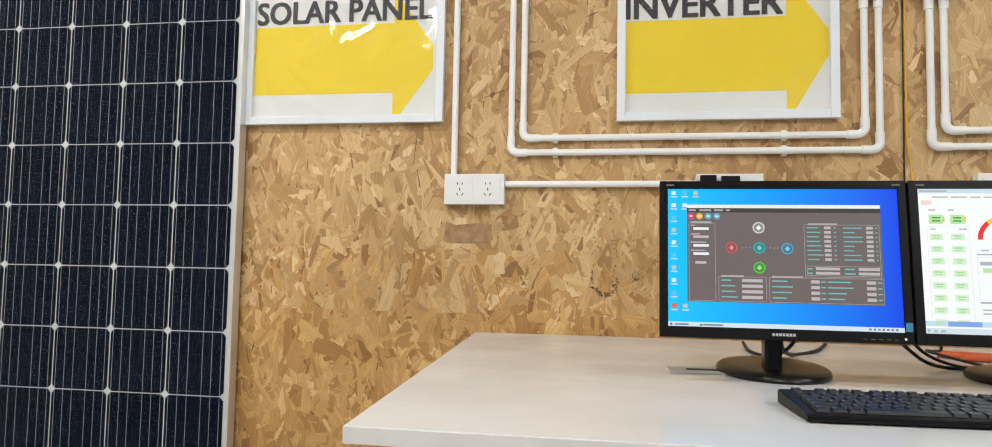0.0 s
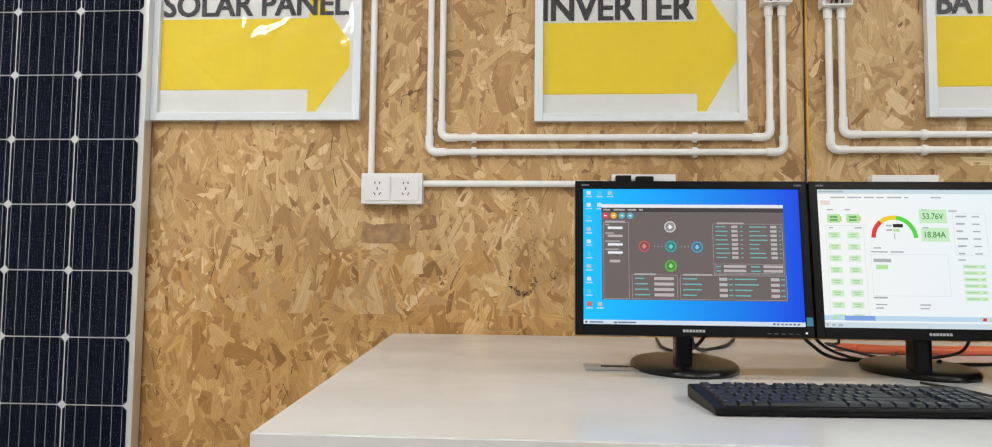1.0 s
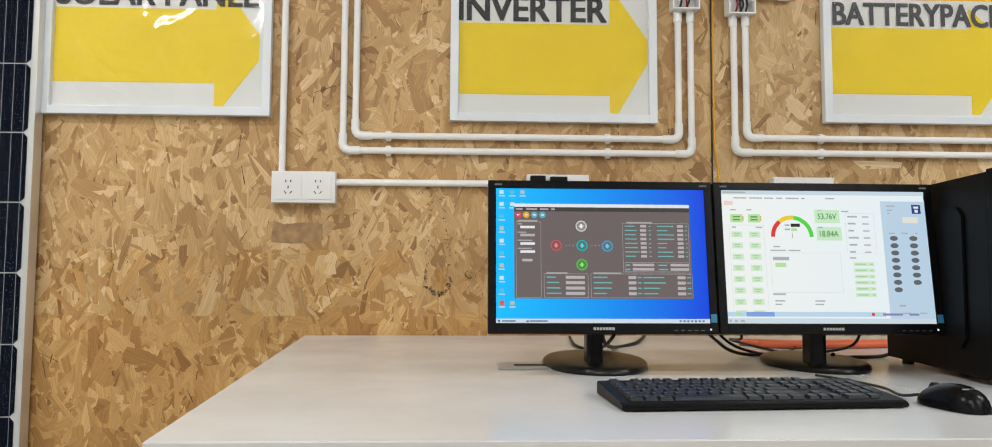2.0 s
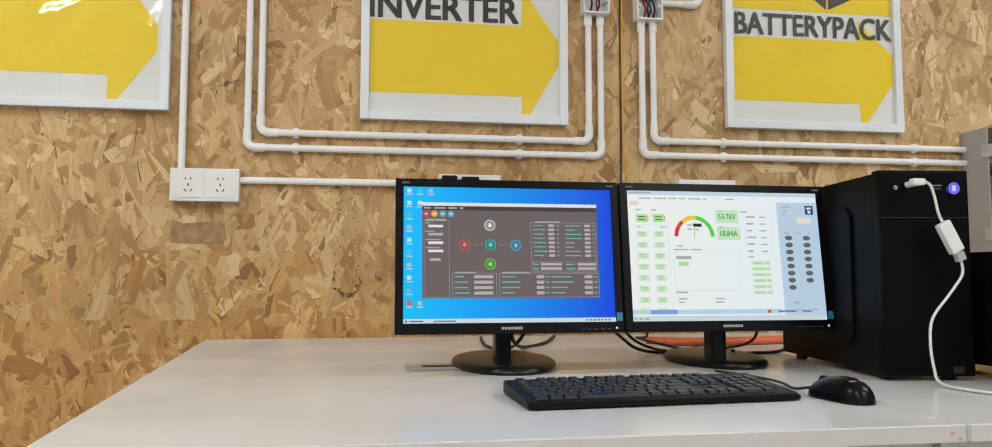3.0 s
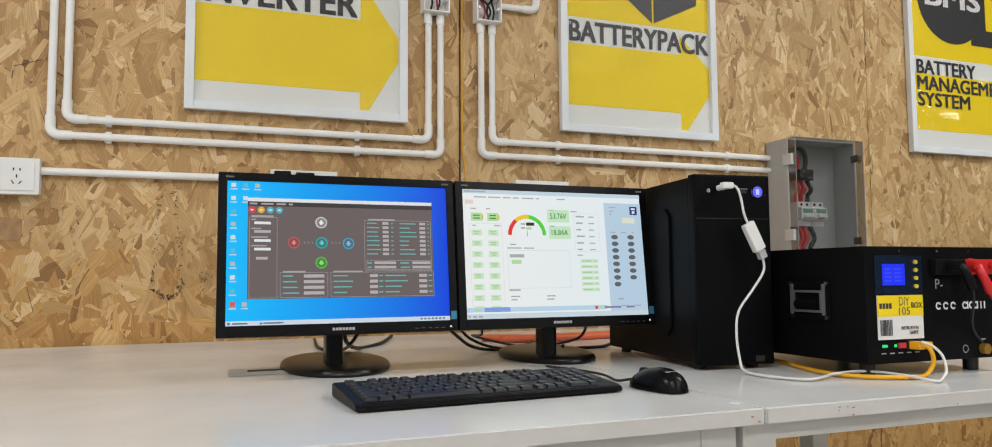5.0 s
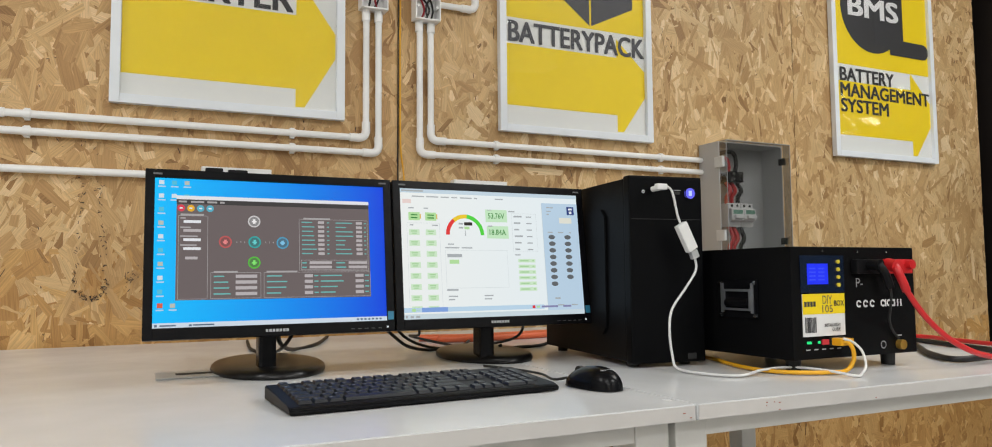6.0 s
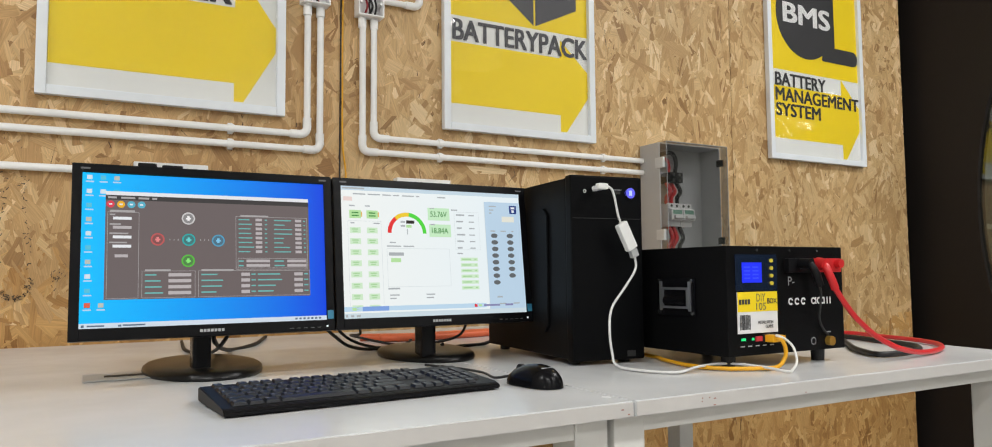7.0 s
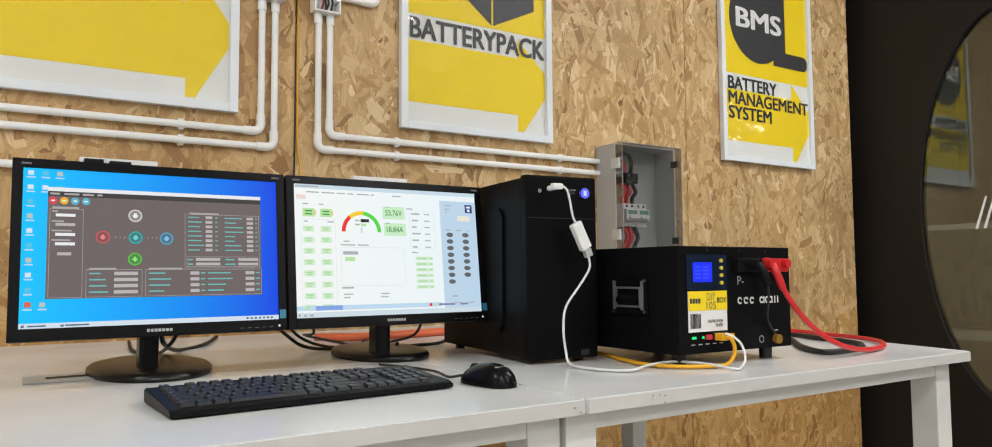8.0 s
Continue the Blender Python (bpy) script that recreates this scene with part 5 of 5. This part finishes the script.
while x < 1.527:
    w = rng.choice([0.0006, 0.001, 0.0016])
    sheet(oblong(x, x + w, 0.814, 0.838), BY0 - 0.0024, bars, 0.0003)
    x += w + rng.choice([0.0007, 0.0012])
part("barcode", bars, INK, card)
for lx, nm, col in [(1.512, "green", (0.02, 0.75, 0.22)), (1.536, "green", (0.02, 0.75, 0.22))]:
    part("status_light", box(lx - 0.005, lx + 0.004 if lx < 1.52 else lx - 0.001, BY0 - 0.002, BY0 - 0.0002, 0.7965, 0.8005), glow("status_green", col, 1.2), bb, "lit green indicator")
part("dip_switch", box(1.539, 1.553, BY0 - 0.003, BY0 - 0.0002, 0.7945, 0.8025), surface("red_dip", (0.6, 0.04, 0.06), 0.4, bump=0.0), bb, "red switch block")
part("socket", box(1.556, 1.571, BY0 - 0.004, BY0 - 0.0002, 0.792, 0.806, 0.0008), SLOT, bb)
part("socket", box(1.574, 1.589, BY0 - 0.004, BY0 - 0.0002, 0.792, 0.806, 0.0008), SLOT, bb)
pm = bmesh.new()
for k in range(5):
    sheet(oblong(1.505 + 0.017 * k, 1.514 + 0.017 * k, 0.7865, 0.7882), BY0 - 0.0008, pm, 0.0004)
part("port_words", pm, GREY_MARK, bb)
part("lettering", lettering("P-", 1.622, 1.638, 0.884, 0.899, BY0 - 0.0008, 0.0), GREY_MARK, bb, "pale printed letter")
lg = bmesh.new()
for lx in (1.621, 1.637, 1.653, 1.679, 1.694, 1.703):
    ring(lx + 0.006, 0.857, 0.0032, 0.0062, BY0 - 0.0008, lg, a0=0.3, a1=5.6, seg=16)
for lx in (1.690, 1.712, 1.720, 1.728):
    sheet(oblong(lx, lx + 0.0028, 0.851, 0.863), BY0 - 0.0009, lg, 0.0004)
part("brand_mark", lg, PRINT_WHITE, bb, "white printed mark of plain shapes")
part("earth_sign", ring(1.682, 0.788, 0.0052, 0.0064, BY0 - 0.0008), GREY_MARK, bb)
part("knob", rod((1.720, BY0 - 0.010, 0.787), (1.720, BY0 - 0.0005, 0.787), 0.0082, seg=20), COPPER, bb, "round brass-yellow terminal knob")
kw = sheet(oblong(1.712, 1.728, 0.801, 0.803), BY0 - 0.0008)
part("knob_word", kw, GREY_MARK, bb)
# side handle
HX = BX0
hd = part("handle_plate", box(HX - 0.003, HX - 0.0002, -1.122, -1.030, 0.833, 0.898, 0.001), BLACK_GLOSS, bb, "recessed side handle")
for q in [(-1.110, -1.104, 0.846, 0.882), (-1.048, -1.042, 0.846, 0.882), (-1.104, -1.048, 0.878, 0.882), (-1.104, -1.048, 0.846, 0.850)]:
    part("handle_frame", box(HX - 0.0066, HX - 0.0032, q[0], q[1], q[2], q[3], 0.0008), CHROME, hd, "bright metal rim")
part("handle_bar", prism([(HX - 0.0045, 0.851), (HX - 0.0100, 0.856), (HX - 0.0100, 0.862), (HX - 0.0045, 0.868)], "y", -1.102, -1.050, bevel=0.0008), BLACK_GLOSS, hd, "black folding grip")
for sy in (-1.117, -1.035):
    for sz in (0.838, 0.893):
        part("rivet", rod((HX - 0.006, sy, sz), (HX - 0.002, sy, sz), 0.0034, seg=12), SILVER, hd)
    part("bracket", box(HX - 0.006, HX - 0.0032, sy - 0.003 + (0.006 if sy < -1.08 else -0.006), sy + 0.003 + (0.006 if sy < -1.08 else -0.006), 0.842, 0.892, 0.0008), CHROME, hd)
# cable terminals
part("terminal_base", box(1.612, 1.676, BY0 - 0.012, BY0 - 0.0004, 0.906, 0.930, 0.002), BLACK_MATT, bb, "black terminal block")
part("terminal_base", box(1.678, 1.748, BY0 - 0.012, BY0 - 0.0004, 0.906, 0.930, 0.002), RED_RUBBER, bb, "red terminal block")

bk = thing("power_plug", pose(1.64, BY0 - 0.03, 0.9), "black elbow plug with a thin black wire", "plug")
part("plug", rod((1.640, BY0 - 0.0125, 0.921), (1.641, BY0 - 0.034, 0.920), 0.0088, seg=18), BLACK_MATT, bk, smooth=True)
part("plug", tube([(1.641, BY0 - 0.030, 0.920), (1.644, BY0 - 0.036, 0.910), (1.650, BY0 - 0.037, 0.898), (1.657, BY0 - 0.036, 0.884)], 0.0068, 6, 14), BLACK_MATT, bk, smooth=True)
part("wire", tube([(1.655, BY0 - 0.036, 0.888), (1.662, BY0 - 0.034, 0.872), (1.672, BY0 - 0.024, 0.850), (1.684, BY0 - 0.012, 0.829), (1.699, BY0 - 0.006, 0.811), (1.716, BY0 - 0.004, 0.797)], 0.0020, 7, 10), RUBBER, bk, smooth=True)

bc = thing("power_cable", pose(1.84, -1.2, DZ), "thick black power cable curling out on the desk", "cable", "battery cables")
part("cable", tube([(1.96, -0.76, 0.756), (2.07, -0.86, 0.756), (2.075, -0.95, 0.756), (1.99, -1.035, 0.756), (1.905, -1.112, 0.756), (1.852, -1.181, 0.756), (1.855, -1.208, 0.756), (1.924, -1.206, 0.756), (1.988, -1.190, 0.756), (2.045, -1.15, 0.756), (2.075, -1.10, 0.756), (2.095, -1.03, 0.756), (2.13, -0.917, 0.756), (2.09, -0.74, 0.756)], 0.0054, 7, 12), RUBBER, bc, smooth=True)

rd = thing("power_cable", pose(1.70, BY0 - 0.03, 0.9), "thick red power cable looping from the battery box", "cable", "battery cables")
part("plug", rod((1.684, BY0 - 0.0125, 0.921), (1.680, BY0 - 0.034, 0.918), 0.0108, seg=18), RED_RUBBER, rd, smooth=True)
part("plug", tube([(1.680, BY0 - 0.030, 0.918), (1.677, BY0 - 0.037, 0.908), (1.683, BY0 - 0.040, 0.893), (1.691, BY0 - 0.040, 0.878)], 0.0068, 6, 14), RED_RUBBER, rd, smooth=True)
part("plug", rod((1.735, BY0 - 0.0125, 0.921), (1.735, BY0 - 0.022, 0.921), 0.0078, seg=16), RED_RUBBER, rd, smooth=True)
part("cable", tube([(1.688, BY0 - 0.040, 0.882), (1.713, BY0 - 0.042, 0.852), (1.740, -1.235, 0.825), (1.780, -1.240, 0.796), (1.820, -1.245, 0.777), (1.870, -1.240, 0.765), (1.925, -1.232, 0.758), (1.985, -1.222, 0.7565), (2.050, -1.198, 0.7565), (2.115, -1.155, 0.7565), (2.158, -1.10, 0.7565), (2.182, -1.04, 0.7565), (2.204, -0.959, 0.7565), (2.225, -0.86, 0.7565), (2.13, -0.72, 0.7565)], 0.0048, 8, 12), RED_RUBBER, rd, smooth=True)

eth = thing("network_cable", pose(1.50, -1.18, DZ), "yellow network cable plugged into the battery box", "cable")
part("plug", box(1.5565, 1.5705, BY0 - 0.022, BY0 - 0.0045, 0.793, 0.805, 0.002), YELLOW_RUBBER, eth)
part("plug", box(1.5745, 1.5885, BY0 - 0.020, BY0 - 0.0045, 0.793, 0.804, 0.002), YELLOW_RUBBER, eth)
part("cable", tube([(1.5635, BY0 - 0.021, 0.799), (1.568, BY0 - 0.027, 0.798), (1.575, BY0 - 0.029, 0.786), (1.577, BY0 - 0.027, 0.770), (1.563, -1.215, 0.7555), (1.53, -1.215, 0.7545), (1.475, -1.185, 0.7545), (1.458, -1.13, 0.7545), (1.475, -1.05, 0.7545), (1.50, -0.985, 0.7545), (1.52, -0.85, 0.7545), (1.53, -0.7, 0.7545)], 0.0033, 8, 10), YELLOW_RUBBER, eth, smooth=True)

# ---------------- cables behind the monitors ----------------
def desk_cable(label, pts, r, mat, group="black cables"):
    c = thing("cable", pose(pts[0][0], pts[0][1], DZ), label, "cable", group)
    part("cable", tube(pts, r, 8, 8), mat, c, smooth=True)


Z = DZ
desk_cable("black video cable drooping from a monitor", [(0.75, -0.79, 0.88), (0.77, -0.74, 0.83), (0.80, -0.60, 0.785), (0.86, -0.40, Z + 0.004), (0.93, -0.30, Z + 0.004), (1.0, -0.1, Z + 0.004)], 0.0042, RUBBER)
desk_cable("black power cable drooping from a monitor", [(0.79, -0.79, 0.88), (0.805, -0.74, 0.84), (0.81, -0.62, 0.79), (0.81, -0.45, Z + 0.004), (0.78, -0.36, Z + 0.004), (0.80, -0.12, Z + 0.004)], 0.0036, RUBBER)
desk_cable("black cable curving across the desk behind a monitor", [(0.96, -0.70, 0.86), (0.985, -0.65, 0.815), (1.020, -0.62, 0.786), (1.052, -0.60, 0.767), (1.108, -0.553, Z + 0.004), (1.18, -0.535, Z + 0.004), (1.26, -0.50, Z + 0.004), (1.33, -0.30, Z + 0.004)], 0.0034, RUBBER)
desk_cable("black cable drooping from the second monitor", [(0.985, -0.68, 0.86), (1.010, -0.64, 0.815), (1.040, -0.62, 0.786), (1.085, -0.60, 0.767), (1.150, -0.545, Z + 0.004), (1.21, -0.50, Z + 0.004), (1.27, -0.40, Z + 0.004)], 0.0030, RUBBER)
desk_cable("black cable drooping from the second monitor", [(1.19, -0.78, 0.88), (1.24, -0.74, 0.83), (1.27, -0.66, 0.785), (1.245, -0.60, 0.765), (1.20, -0.545, Z + 0.004), (1.12, -0.42, 0.772), (1.075, -0.60, 0.792), (1.04, -0.66, 0.84)], 0.0028, RUBBER)
desk_cable("black cable leading to the computer tower", [(1.20, -0.72, Z + 0.022), (1.235, -0.63, Z + 0.004), (1.30, -0.60, Z + 0.004), (1.37, -0.58, Z + 0.004), (1.42, -0.57, Z + 0.02)], 0.0036, RUBBER)
for k in range(3):
    o = 0.017 * k
    desk_cable("thick orange-red cable lying along the desk's rear", [(1.175 + 0.02 * k, -0.315 - o, Z + 0.0085), (1.22, -0.335 - o, Z + 0.0085), (1.28, -0.36 - o, Z + 0.0085), (1.42, -0.35 - o, Z + 0.0085), (1.55, -0.33 - o, Z + 0.0085), (1.72, -0.33 - o, Z + 0.0085)], 0.0085, ORANGE_RUBBER, "orange cables")
